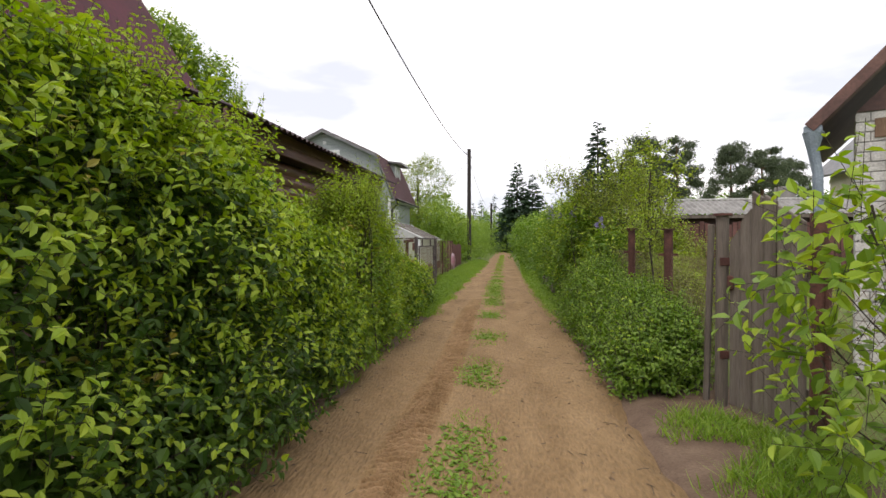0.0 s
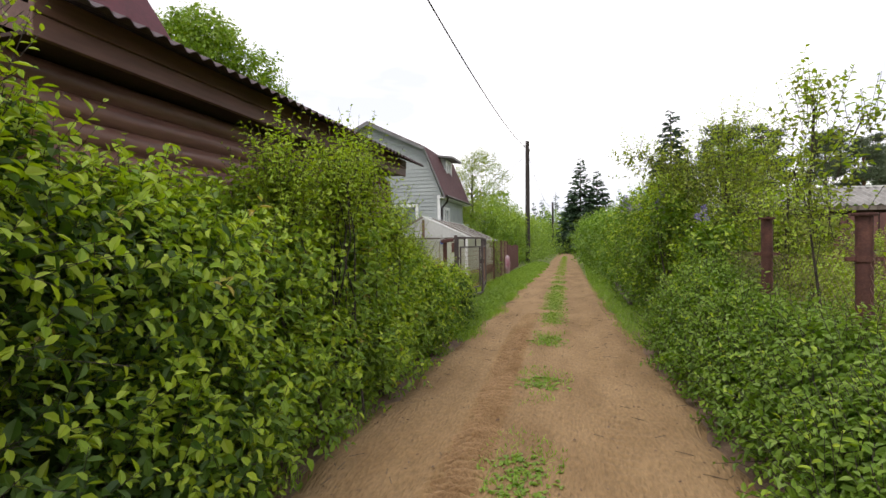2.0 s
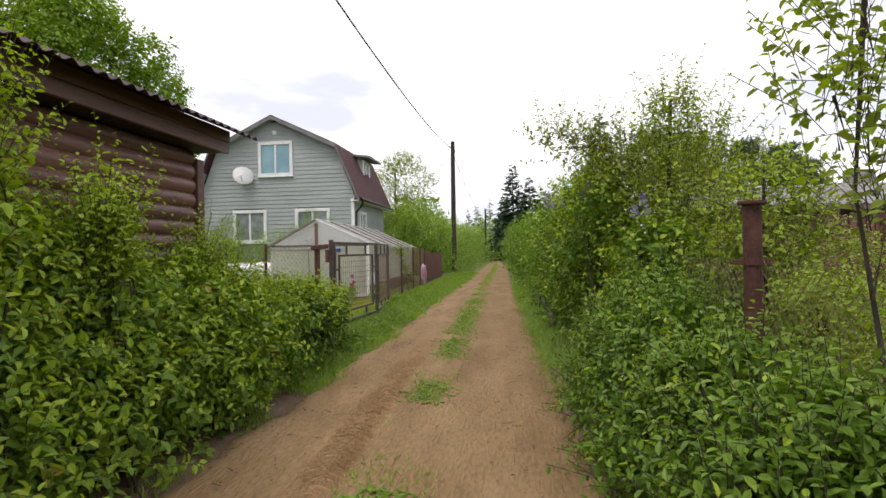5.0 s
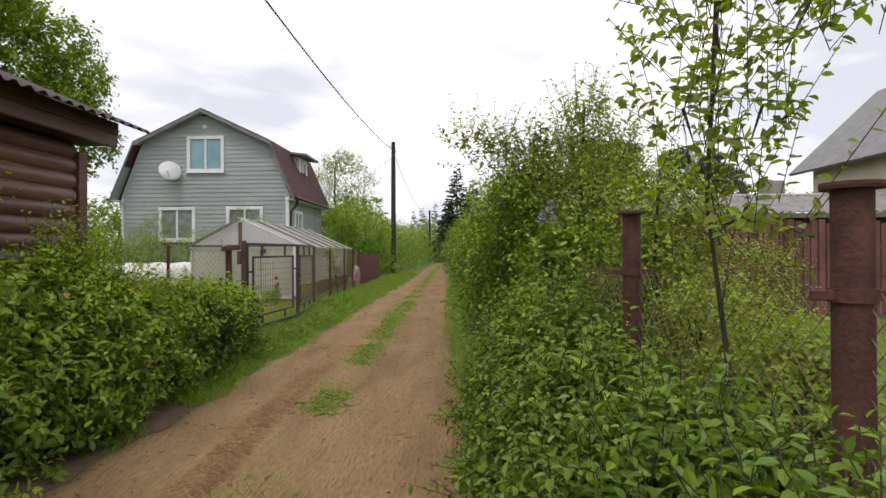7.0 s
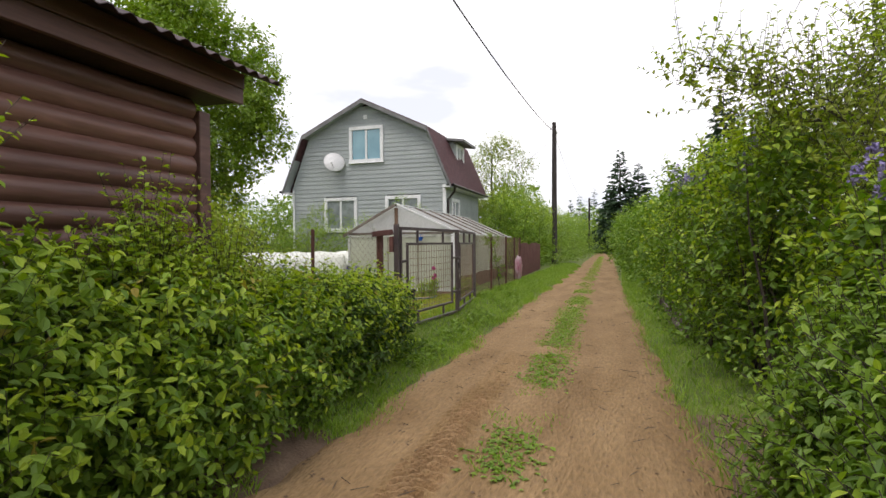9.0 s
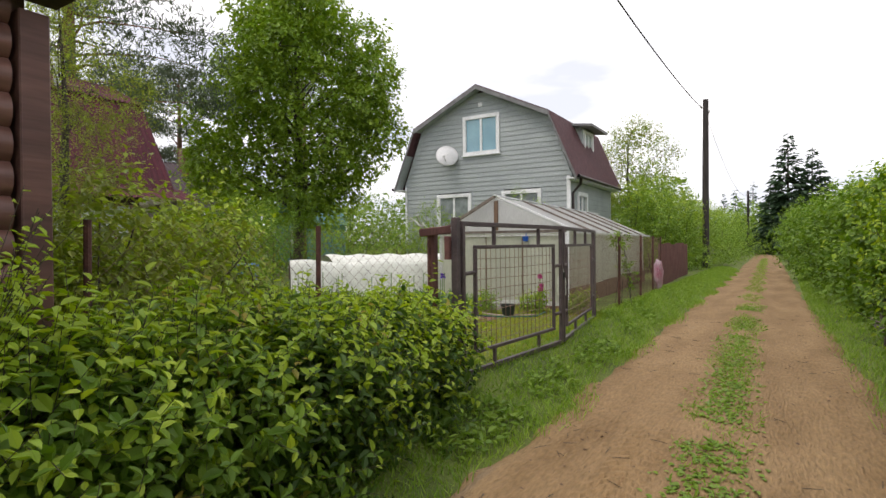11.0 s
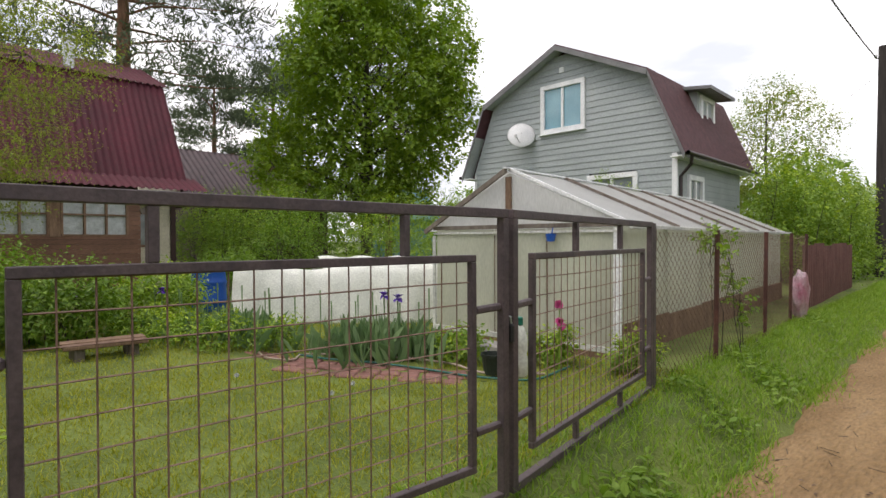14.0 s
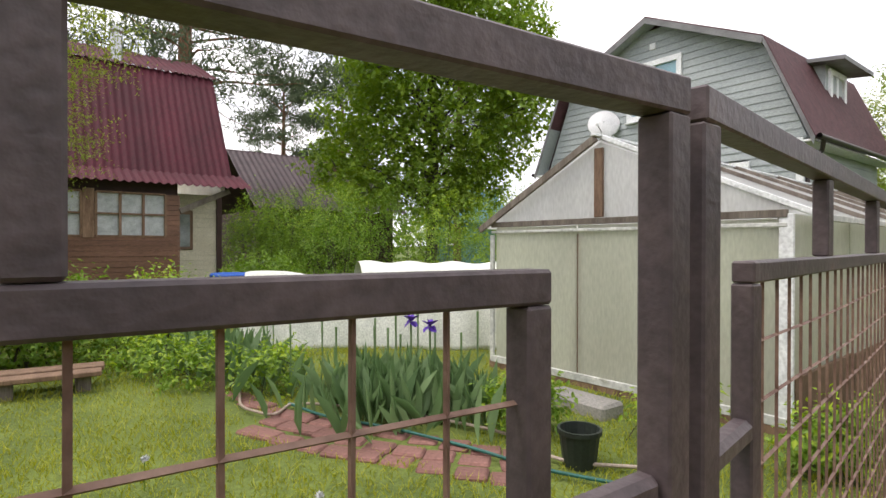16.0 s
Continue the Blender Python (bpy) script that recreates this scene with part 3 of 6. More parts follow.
while z < 7.52:
    h0, h1 = gambrel_x(z + 0.001), gambrel_x(z + 0.187)
    cuts = [(a, b) for a, b, lo, hi in FRONT if z + 0.19 > lo and z < hi]
    a0, a1, runs = HX - h0, HX - h1, []
    for a, b in sorted(cuts):
        runs.append((a0, a1, a, a))
        a0 = a1 = b
    runs.append((a0, a1, HX + h0, HX + h1))
    for a, at_, b, bt in runs:
        if b - a > 0.05:
            bm = bmesh.new()
            lo0, lo1, hi0, hi1 = HY - 0.022, HY + 0.15, HY, HY + 0.15
            vs = [bm.verts.new(p) for p in ((a, lo0, z), (b, lo0, z), (b, lo1, z), (a, lo1, z), (at_, hi0, z + 0.187), (bt, hi0, z + 0.187), (bt, hi1, z + 0.187), (at_, hi1, z + 0.187))]
            for q in ((0, 1, 5, 4), (1, 2, 6, 5), (2, 3, 7, 6), (3, 0, 4, 7), (4, 5, 6, 7), (3, 2, 1, 0)):
                bm.faces.new([vs[i] for i in q])
            part("plank", bm, M["siding"], house)
    if z < 3.8:
        for ya, yb in ((HY + 0.15, 30.2), (31.3, HB)) if 2.0 < z + 0.1 < 3.4 else ((HY + 0.15, HB),):
            part("plank", box((HX + 3.55, ya, z), (HX + 3.7, yb, z + 0.185)), M["siding"], house)
        part("plank", box((HX - 3.7, HY + 0.15, z), (HX - 3.55, HB, z + 0.185)), M["siding"], house)
    z += 0.19
part("foundation", box((HX - 3.72, HY + 0.02, 0.0), (HX + 3.72, HB, 0.55), 0.01), M["concrete"], house)
for s in (-1, 1):
    part("corner_board", box((HX + s * 3.7 - 0.09, HY - 0.05, 0.5), (HX + s * 3.7 + 0.03 + 0.03 * s, HY + 0.02, 3.95), 0.006), M["white"], house, "white corner board")
    eave, brk = (HX + s * 4.12, 3.88), (HX + s * 3.05, 6.4)
    ya, yb = HY - 0.42, HB + 0.3
    for p, q, nm in ((eave, brk, "roof"), (brk, (HX, 7.84), "roof")):
        c = [(p[0], ya, p[1]), (p[0], yb, p[1]), (q[0], yb, q[1]), (q[0], ya, q[1])]
        if s < 0:
            c = c[::-1]
        part(nm, slab(c, 0.07), M["shingle"], house)
        cs = [(p[0], ya - 0.02, p[1] - 0.04), (q[0], ya - 0.02, q[1] - 0.04), (q[0], ya - 0.02, q[1] - 0.2), (p[0] - 0.03 * s, ya - 0.02, p[1] - 0.2)]
        part("verge_board", slab(cs, 0.025 * s), M["grey_edge"], house, "grey verge board")
        part("verge_soffit", slab([(p[0] - 0.03 * s, ya, p[1] - 0.1), (p[0] - 0.03 * s, HY + 0.1, p[1] - 0.1), (q[0], HY + 0.1, q[1] - 0.1), (q[0], ya, q[1] - 0.1)], 0.02 * s), M["siding"], house)
    part("soffit", box((HX + s * 3.7 if s > 0 else HX - 4.08, HY - 0.4, 3.78), (HX + 4.08 if s > 0 else HX - 3.7, HB + 0.28, 3.82)), M["white"], house, "white eaves soffit")
    v, f = tube([(HX + s * 4.2, HY - 0.42, 3.86), (HX + s * 4.2, HB + 0.3, 3.84)], [0.06, 0.06], 10)
    raw("gutter", v, f, M["pipe"], house)
v, f = tube([(HX + 4.18, HY - 0.1, 3.82), (HX + 4.1, HY + 0.05, 3.6), (HX + 3.8, HY + 0.12, 3.3), (HX + 3.79, HY + 0.12, 0.4)], [0.05] * 4, 10)
raw("downpipe", v, f, M["pipe"], house, "dark brown downpipe")


def window_unit(parent, x0, x1, z0, z1, y, blind=None, mull=1, deep=0.06, frame_w=0.09):
    """A white window in a wall that faces -y, with panes and a sill."""
    w = new("window")
    w.parent = parent
    t = bmesh.new()
    for lo, hi in (((x0 - 0.06, z1 - frame_w), (x1 + 0.06, z1 + 0.06)), ((x0 - 0.06, z0 - 0.06), (x1 + 0.06, z0 + frame_w)), ((x0 - 0.06, z0 + frame_w), (x0 + frame_w, z1 - frame_w)), ((x1 - frame_w, z0 + frame_w), (x1 + 0.06, z1 - frame_w))):
        box((lo[0], y - deep, lo[1]), (hi[0], y + 0.06, hi[1]), 0.008, t)
    for i in range(mull):
        xm = x0 + (x1 - x0) * (i + 1) / (mull + 1)
        box((xm - 0.045, y - 0.035, z0 + frame_w), (xm + 0.045, y + 0.06, z1 - frame_w), 0.006, t)
    part("window_frame", t, M["white"], w)
    part("window_sill", box((x0 - 0.1, y - 0.12, z0 - 0.1), (x1 + 0.1, y + 0.02, z0 - 0.062), 0.005), M["white"], w)
    for i in range(mull + 1):
        a = x0 + (x1 - x0) * i / (mull + 1)
        b = x0 + (x1 - x0) * (i + 1) / (mull + 1)
        part("pane", box((a + 0.03, y + 0.02, z0 + 0.05), (b - 0.03, y + 0.032, z1 - 0.05)), blind or M["glass"], w)
    return w


pane_blue = mat("pane_over_blind", (0.13, 0.30, 0.37), (0.22, 0.43, 0.50), 1.0, 0.06, 0.0, 40, spec=0.9)
pane_grey = mat("pane_over_curtain", (0.14, 0.17, 0.17), (0.30, 0.34, 0.34), 3.0, 0.06, 0.0, 40, spec=0.9)
window_unit(house, *FRONT[0], HY - 0.02, pane_blue)
window_unit(house, *FRONT[1], HY - 0.02, pane_grey)
window_unit(house, *FRONT[2], HY - 0.02, pane_grey)
side = window_unit(house, 0, 1.1, 2.1, 3.35, 0, pane_grey)
side.matrix_basis = Matrix.Translation((HX + 3.71, 30.2, 0)) @ Matrix.Rotation(math.pi / 2, 4, "Z")
part("vent", box((HX - 0.09, HY - 0.05, 7.0), (HX + 0.09, HY - 0.01, 7.18), 0.01), M["white"], house, "small white gable vent")
dormer = part("dormer", box((HX + 1.8, 31.7, 4.9), (HX + 3.42, 33.3, 6.2)), M["siding"], house, "small grey dormer on the steep roof")
part("dormer_roof", slab([(HX + 1.2, 31.35, 6.55), (HX + 3.95, 31.35, 6.22), (HX + 3.95, 33.65, 6.22), (HX + 1.2, 33.65, 6.55)], 0.1), M["grey_edge"], dormer)
dw = window_unit(house, 0, 1.1, 5.0, 6.05, 0, pane_grey)
dw.matrix_basis = Matrix.Translation((HX + 3.43, 31.95, 0)) @ Matrix.Rotation(math.pi / 2, 4, "Z")

dish = thing("satellite_dish", "white satellite dish on the grey gable wall", "satellite dish", at=(-11.95, HY - 0.35, 5.12))
v, f = lathe([(0.02, 0.09), (0.15, 0.075), (0.3, 0.035), (0.42, -0.015), (0.44, -0.03), (0.42, -0.03), (0.3, 0.02), (0.15, 0.06), (0.02, 0.075)], 28)
v = (np.array(Matrix.Rotation(radians(68), 3, "X")) @ v.T).T
v = (np.array(Matrix.Rotation(radians(38), 3, "Z")) @ v.T).T
v = v * 1.08
raw("reflector", v, f, M["dish"], dish, smooth=True)
v, f = tube([(0, 0.33, -0.25), (0, 0.1, -0.25), (0, 0.06, 0)], [0.02] * 3)
raw("bracket", v, f, M["zinc"], dish)
v, f = tube([(0, 0.0, -0.38), (0.1, -0.42, -0.12)], [0.012, 0.012])
raw("feed_arm", v, f, M["zinc"], dish)
part("feed_horn", box((0.06, -0.48, -0.15), (0.14, -0.4, -0.06), 0.01), M["dish"], dish)

# ---- dark log cabin by the hedge ----
cabin = thing("log_cabin", "dark brown log cabin with low overhanging roof", "house")
CX, CY0, CY1 = -2.98, 4.9, 10.86
z = 0.085
while z < 2.5:
    v, f = tube([(CX - 0.07, CY0, z), (CX - 0.07, CY0 + 2, z), (CX - 0.07, CY1 - 0.09, z)], [0.09] * 3, 14)
    raw("log", v, f, M["log"], cabin, smooth=True)
    v, f = tube([(CX - 0.2, CY1 - 0.09, z), (CX - 5.5, CY1 - 0.09, z)], [0.09] * 2, 14)
    raw("log", v, f, M["log"], cabin, smooth=True)
    z += 0.15
part("corner_board", box((CX - 0.16, CY1 - 0.07, 0.1), (CX + 0.035, CY1 + 0.05, 2.48), 0.006), M["fascia"], cabin)
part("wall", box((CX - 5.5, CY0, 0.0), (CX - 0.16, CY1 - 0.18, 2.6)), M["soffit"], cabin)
for i, (zz, dx) in enumerate(((2.565, 0.0), (2.69, 0.012))):
    part("fascia_board", box((-2.76 + dx, CY0, zz), (-2.72 + dx, 11.04, zz + 0.122), 0.004), M["fascia"], cabin)
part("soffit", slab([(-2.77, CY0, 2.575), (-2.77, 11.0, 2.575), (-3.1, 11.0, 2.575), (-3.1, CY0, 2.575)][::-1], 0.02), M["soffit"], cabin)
v, f = wave_sheet((-2.46, 4.92, 2.745), (-2.46, 11.19, 2.745), (-4.1, 0, 1.72), 0.14, 0.016)
raw("roof", v, f, M["darkroof"], cabin, "dark corrugated sheet roof")
for i in range(2):
    part("verge_board", beam((-2.78, 11.02 + 0.03 * i, 2.64 + 0.1 * i), (-6.5, 11.02 + 0.03 * i, 4.2 + 0.1 * i), 0.03, 0.14), M["fascia"], cabin)
part("verge_board", beam((-2.78, 5.0, 2.66), (-6.5, 5.0, 4.22), 0.03, 0.16), M["fascia"], cabin)
part("gable_wall", slab([(-3.1, CY1 - 0.05, 2.45), (-3.1, CY1 - 0.05, 2.6), (-6.4, CY1 - 0.05, 4.1), (-6.4, CY1 - 0.05, 2.45)], 0.06), M["fascia"], cabin)
up_roof = bmesh.new()
slab([(-6.2, 3.0, 4.15), (-6.2, 10.5, 4.15), (-7.95, 10.5, 6.85), (-7.95, 3.0, 6.85)][::-1], 0.06, up_roof)
slab([(-7.95, 3.0, 6.85), (-7.95, 10.5, 6.85), (-9.8, 10.5, 4.0), (-9.8, 3.0, 4.0)][::-1], 0.06, up_roof)
part("upper_roof", up_roof, M["maroon"], cabin, "steep maroon metal roof")
gw = bmesh.new()
for yy, flip in ((10.36, -1), (10.3, 1)):
    gw.faces.new([gw.verts.new((x_, yy, z_)) for x_, z_ in ((-6.3, 4.0), (-9.7, 4.0), (-7.95, 6.7))][::flip])
part("upper_gable", gw, M["fascia"], cabin)
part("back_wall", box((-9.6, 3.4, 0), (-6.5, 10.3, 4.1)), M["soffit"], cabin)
part("ridge_cap", beam((-7.95, 2.98, 6.88), (-7.95, 10.54, 6.88), 0.2, 0.04), M["darkroof"], cabin)

# ---- steel yard gate ----
GL, GC, GR = (-2.5, 13.84), (-2.33, 15.86), (-2.63, 18.1)
ZB, ZT = 0.295, 1.63


def gate_leaf(name, a, b, lo_z, struts):
    """A gate leaf of square tube with a smaller mesh panel held inside it."""
    g = thing(name, "dark brown steel tube gate leaf with rusty mesh panel", "gate", "yard gate leaves")
    a, b = Vector((*a, 0)), Vector((*b, 0))
    d = (b - a).normalized()
    ln = (b - a).length
    at = lambda u, zz: tuple(a + d * u + Vector((0, 0, zz)))
    tw = 0.042
    for nm, p, q in (("top_rail", (-tw / 2, ZT - tw / 2), (ln + tw / 2, ZT - tw / 2)), ("bottom_rail", (0.01, ZB), (ln - 0.01, ZB - 0.01))):
        part(nm, beam(at(*p), at(*q), tw, tw), M["gate"], g)
    for u in (0.0, ln):
        part("stile", beam(at(u, ZB - 0.02), at(u, ZT - tw - 0.001), tw, tw), M["gate"], g)
    p0, p1, zt, zb = 0.2, ln - 0.2, 1.42, lo_z
    for nm, p, q in (("panel_rail", (p0 - 0.016, zt - 0.016), (p1 + 0.016, zt - 0.016)), ("panel_rail", (p0 - 0.016, zb), (p1 + 0.016, zb))):
        part(nm, beam(at(*p), at(*q), 0.032, 0.032), M["gate"], g)
    for u in (p0, p1):
        part("panel_stile", beam(at(u, zb + 0.017), at(u, zt - 0.033), 0.032, 0.032), M["gate"], g)
    for u0, u1 in ((0.022, p0 - 0.017), (p1 + 0.017, ln - 0.022)):
        for zz in (1.17, 0.62):
            part("tie_bar", beam(at(u0, zz), at(u1, zz + 0.006), 0.032, 0.034, 0.008), M["gate"], g)
    for fr_ in struts:
        u = p0 + (p1 - p0) * fr_
        part("strut", beam(at(u, zt + 0.001), at(u, ZT - tw - 0.001), 0.032, 0.032), M["gate"], g)
        part("strut", beam(at(u, ZB + 0.022), at(u, zb - 0.017), 0.03, 0.03), M["gate"], g)
    n = int(round((p1 - p0) / 0.088))
    for i in range(1, n):
        u = p0 + (p1 - p0) * i / n
        v, f = wires([(at(u, zb), at(u + 0.004 * math.sin(i * 3.3), zt - 0.02))], 0.0034)
        raw("mesh_rod", v, f, M["rustwire"], g)
    m = int(round((zt - zb) / 0.098))
    for i in range(1, m + 1):
        zz = zb + (zt - zb) * (i - 0.3) / m
        u_ = [p0 + (p1 - p0) * k / 6 for k in range(7)]
        v, f = wires([(at(u_[k], zz + 0.004 * math.sin(k + i)), at(u_[k + 1], zz + 0.004 * math.sin(k + 1 + i))) for k in range(6)], 0.0034)
        raw("mesh_rod", v, f, M["rustwire"], g)
    return g


gate_leaf("gate_leaf", (GL[0], GL[1]), (GC[0], GC[1] - 0.03), 0.46, (0.2, 0.77))
gate_leaf("gate_leaf", (GC[0] - 0.002, GC[1] + 0.045), GR, 0.44, (0.3, 0.72))
post = thing("gate_post", "dark steel hinge post of the yard gate", "post")
part("tube", beam((GL[0] - 0.02, GL[1] - 0.075, 0.05), (GL[0] - 0.02, GL[1] - 0.075, 1.66), 0.06, 0.06), M["gate"], post)
for zz in (0.55, 1.3):
    part("hinge", box((GL[0] - 0.035, GL[1] - 0.046, zz), (GL[0] + 0.0, GL[1] - 0.022, zz + 0.1), 0.006), M["rust"], post)
post = thing("gate_post", "dark steel post where gate meets fence", "post")
part("tube", beam((GR[0] - 0.01, GR[1] + 0.06, 0.05), (GR[0] - 0.01, GR[1] + 0.06, 1.62), 0.05, 0.05), M["gate"], post)
for zz in (0.6, 1.25):
    part("hinge", box((GR[0] - 0.03, GR[1] + 0.022, zz), (GR[0] + 0.01, GR[1] + 0.034, zz + 0.09), 0.004), M["rust"], post)
post = thing("fence_post", "red-brown wooden fence post with a cross bar", "post")
part("upright", beam((-2.75, 13.75, 0.0), (-2.75, 13.75, 1.52), 0.075, 0.075, 0.01), M["redfence"], post)
part("cross_bar", beam((-2.80, 13.62, 1.53), (-2.58, 13.78, 1.56), 0.06, 0.07, 0.008), M["redfence"], post)
part("plate", box((-2.60, 13.70, 1.3), (-2.55, 13.76, 1.5), 0.005), M["redfence"], post)
lock = thing("padlock", "dark padlock on the gate stile", "padlock")
part("body", box((GC[0] - 0.04, GC[1] - 0.004, 1.0), (GC[0] + 0.035, GC[1] + 0.02, 1.09), 0.008), M["black"], lock)
v, f = tube([(GC[0] - 0.02, GC[1] + 0.008, 1.09), (GC[0] - 0.015, GC[1] + 0.008, 1.125), (GC[0] + 0.015, GC[1] + 0.008, 1.125), (GC[0] + 0.02, GC[1] + 0.008, 1.09)], [0.005] * 4, 6)
raw("shackle", v, f, M["steel"], lock)
jug = thing("plastic_bottle", "milky plastic bottle with green cap hung on the gate", "bottle", at=(-2.39, 16.02, 0.80))
v, f = lathe([(0.005, 0), (0.042, 0), (0.052, 0.012), (0.052, 0.09), (0.046, 0.115), (0.052, 0.14), (0.05, 0.2), (0.035, 0.25), (0.024, 0.262), (0.005, 0.265)], 20)
raw("body", v, f, M["bottle"], jug, smooth=True)
v, f = lathe([(0.004, 0.262), (0.029, 0.262), (0.029, 0.295), (0.024, 0.3), (0.004, 0.3)], 16)
raw("cap", v, f, M["green_cap"], jug)


# ---- wire fences ----
def fence_run(name, label, pts, z0, z1, post_mat, cell=0.055, r=0.0016, net=None, post_r=0.02, rail=None):
    fe = thing(name, label, "fence")
    for i, p in enumerate(pts):
        zb = float(land(p[0], p[1])) - 0.05
        v, f = tube([(p[0], p[1], zb), (p[0] + 0.01, p[1] + 0.01, z1 + 0.03)], [post_r, post_r], 8)
        raw("post", v, f, post_mat, fe)
        if i + 1 < len(pts):
            v, f = chainlink(p, pts[i + 1], z0, z1, cell, r)
            raw("wire_mesh", v, f, net or M["zinc"], fe)
            if rail:
                q = pts[i + 1]
                part("skirt_board", beam((p[0] + 0.03, p[1], z0 - rail / 2 + 0.02), (q[0] + 0.03, q[1], z0 - rail / 2 + 0.02), 0.02, rail, 0.002, 0), M["brownwood"], fe)
    return fe


fence_run("chain_link_fence", "rusty chain-link fence on pipe posts along the verge", [(-2.66, 18.2), (-2.62, 19.6), (-2.66, 21.5), (-2.75, 23.2), (-2.85, 24.7)], 0.24, 1.55, M["rust"], 0.06, 0.0018, M["rustwire"], 0.024)
fence_run("chain_link_fence", "grey chain-link fence behind the hedge", [(-2.76, 13.72), (-3.15, 12.75), (-3.3, 11.2)], 0.3, 1.55, M["rust"], 0.06, 0.0013, M["rustwire"])
fence_run("chain_link_fence", "old chain-link fence on rusty pipe posts", [(1.8, 5.1), (1.97, 7.2)], 0.15, 1.35, M["rust"], 0.06, 0.0018, M["rustwire"], 0.02)
fence_run("chain_link_fence", "old chain-link fence on rusty pipe posts", [(1.97, 7.2), (1.9, 9.02), (1.95, 12.0)], 0.15, 1.35, M["rust"], 0.06, 0.0018, M["rustwire"], 0.02)
fence_run("chain_link_fence", "old chain-link fence on rusty pipe posts", [(2.12, 4.0), (2.4, 1.6)], 0.15, 1.35, M["rust"], 0.06, 0.0018, M["rustwire"], 0.02)
for x, y, h in ((1.95, 7.22, 1.67), (1.87, 9.02, 1.72)):
    p = thing("steel_post", "thick rusty steel pipe post with flat cap", "post", "rusty fence posts", at=(x, y, 0))
    v, f = tube([(0, 0, -0.1), (0, 0, h - 0.02)], [0.055, 0.055], 14)
    raw("pipe", v, f, M["rust"], p, smooth=True)
    v, f = lathe([(0.005, h - 0.02), (0.082, h - 0.02), (0.084, h - 0.01), (0.082, h), (0.005, h)], 16)
    raw("cap", v, f, M["rust"], p)
    v, f = lathe([(0.056, 1.32), (0.064, 1.32), (0.064, 1.36), (0.056, 1.36)], 14)
    raw("clamp", v, f, M["rust"], p)
    part("lug", box((-0.12, -0.01, 1.325), (0.12, 0.012, 1.355), 0.003), M["rust"], p)

red = thing("sheet_fence", "rusty red-brown metal sheet fence along the verge", "fence")
for i in range(6):
    a, b = 24.75 + i * 1.05, 24.75 + (i + 1) * 1.05
    xa, xb = -2.9 - 0.03 * i, -2.93 - 0.03 * i
    v, f = wave_sheet((xa, a, 0.12), (xb, b - 0.01, 0.12), (0, 0, 1.27 + 0.03 * math.sin(i * 2.2)), 0.2, 0.012)
    raw("sheet_panel", v, f, M["redsheet"], red)
bag = thing("plastic_bag", "crumpled pink and white plastic sack on the fence", "bag", at=(-2.7, 23.6, 0.62))
bm = bmesh.new()
bmesh.ops.create_icosphere(bm, subdivisions=3, radius=0.34)
for vtx in bm.verts:
    n_ = noise.noise(vtx.co * 5) * 0.12 + noise.noise(vtx.co * 11) * 0.05
    vtx.co = Vector((vtx.co.x * 0.35, vtx.co.y * 0.8, vtx.co.z * 1.15)) * (1 + n_ * 2)
part("sack", bm, M["bag"], bag)
pale = thing("picket_fence", "pale old wooden picket fence far along the lane", "fence")
for i in range(42):
    y = 38.0 + i * 0.22
    part("picket", box((-3.3 - 0.012 * i, y, 0.05), (-3.27 - 0.012 * i, y + 0.15, 1.15 + 0.05 * math.sin(i * 1.7)), 0.004), M["oldwood"], pale)

# ---- greenhouse ----
gh = thing("greenhouse", "old greenhouse of milky sheets on a wooden frame", "greenhouse")
X0, X1, Y0, Y1, ZF, ZE, ZR = -5.93, -3.36, 19.02, 26.9, 0.36, 1.65, 2.32
XM = -4.72
part("plinth", box((X0 - 0.03, Y0 - 0.03, 0.15), (X1 + 0.03, Y1, ZF - 0.03), 0.008), M["brownwood"], gh)
for a, b in ((X0 + 0.04, -4.95), (-4.93, -4.22), (-4.2, X1 - 0.04)):
    part("sheet", box((a, Y0, ZF), (b, Y0 + 0.012, ZE - 0.03)), M["poly"], gh)
for i in range(6):
    a, b = Y0 + 0.05 + i * 1.3, Y0 + 0.05 + (i + 1) * 1.3 - 0.02
    part("sheet", box((X1 - 0.012, a, ZF), (X1, b, ZE)), M["poly"], gh)
    part("sheet", box((X0, a, ZF), (X0 + 0.012, b, ZE)), M["poly"], gh)
    part("roof_sheet", slab([(X1 + 0.16, a - 0.04, ZE - 0.03), (X1 + 0.16, b - 0.02, ZE - 0.03), (XM, b - 0.02, ZR), (XM, a - 0.04, ZR)], 0.008), M["film"], gh)
    part("roof_sheet", slab([(X0 - 0.12, a - 0.04, ZE - 0.03), (XM, a - 0.04, ZR), (XM, b - 0.02, ZR), (X0 - 0.12, b - 0.02, ZE - 0.03)], 0.008), M["film"], gh)
    part("skirt_board", box((X1 + 0.012, a - 0.02, 0.16), (X1 + 0.035, b + 0.01, 0.62 - 0.02 * (i % 2)), 0.004), M["brownwood"], gh)
    part("rafter", beam((X1 + 0.16, a - 0.05, ZE - 0.012), (XM, a - 0.05, ZR + 0.018), 0.03, 0.035), M["white"] if i == 0 else M["oldwood"], gh)
    part("post", box((X1 - 0.07, a - 0.03, ZF), (X1 - 0.016, a + 0.02, ZE)), M["oldwood"], gh)
tri_ = bmesh.new()
vs = [tri_.verts.new(p) for p in ((X0 - 0.05, Y0, ZE + 0.02), (X1 + 0.05, Y0, ZE + 0.02), (XM, Y0, ZR - 0.03), (X0 - 0.05, Y0 + 0.012, ZE + 0.02), (X1 + 0.05, Y0 + 0.012, ZE + 0.02), (XM, Y0 + 0.012, ZR - 0.03))]
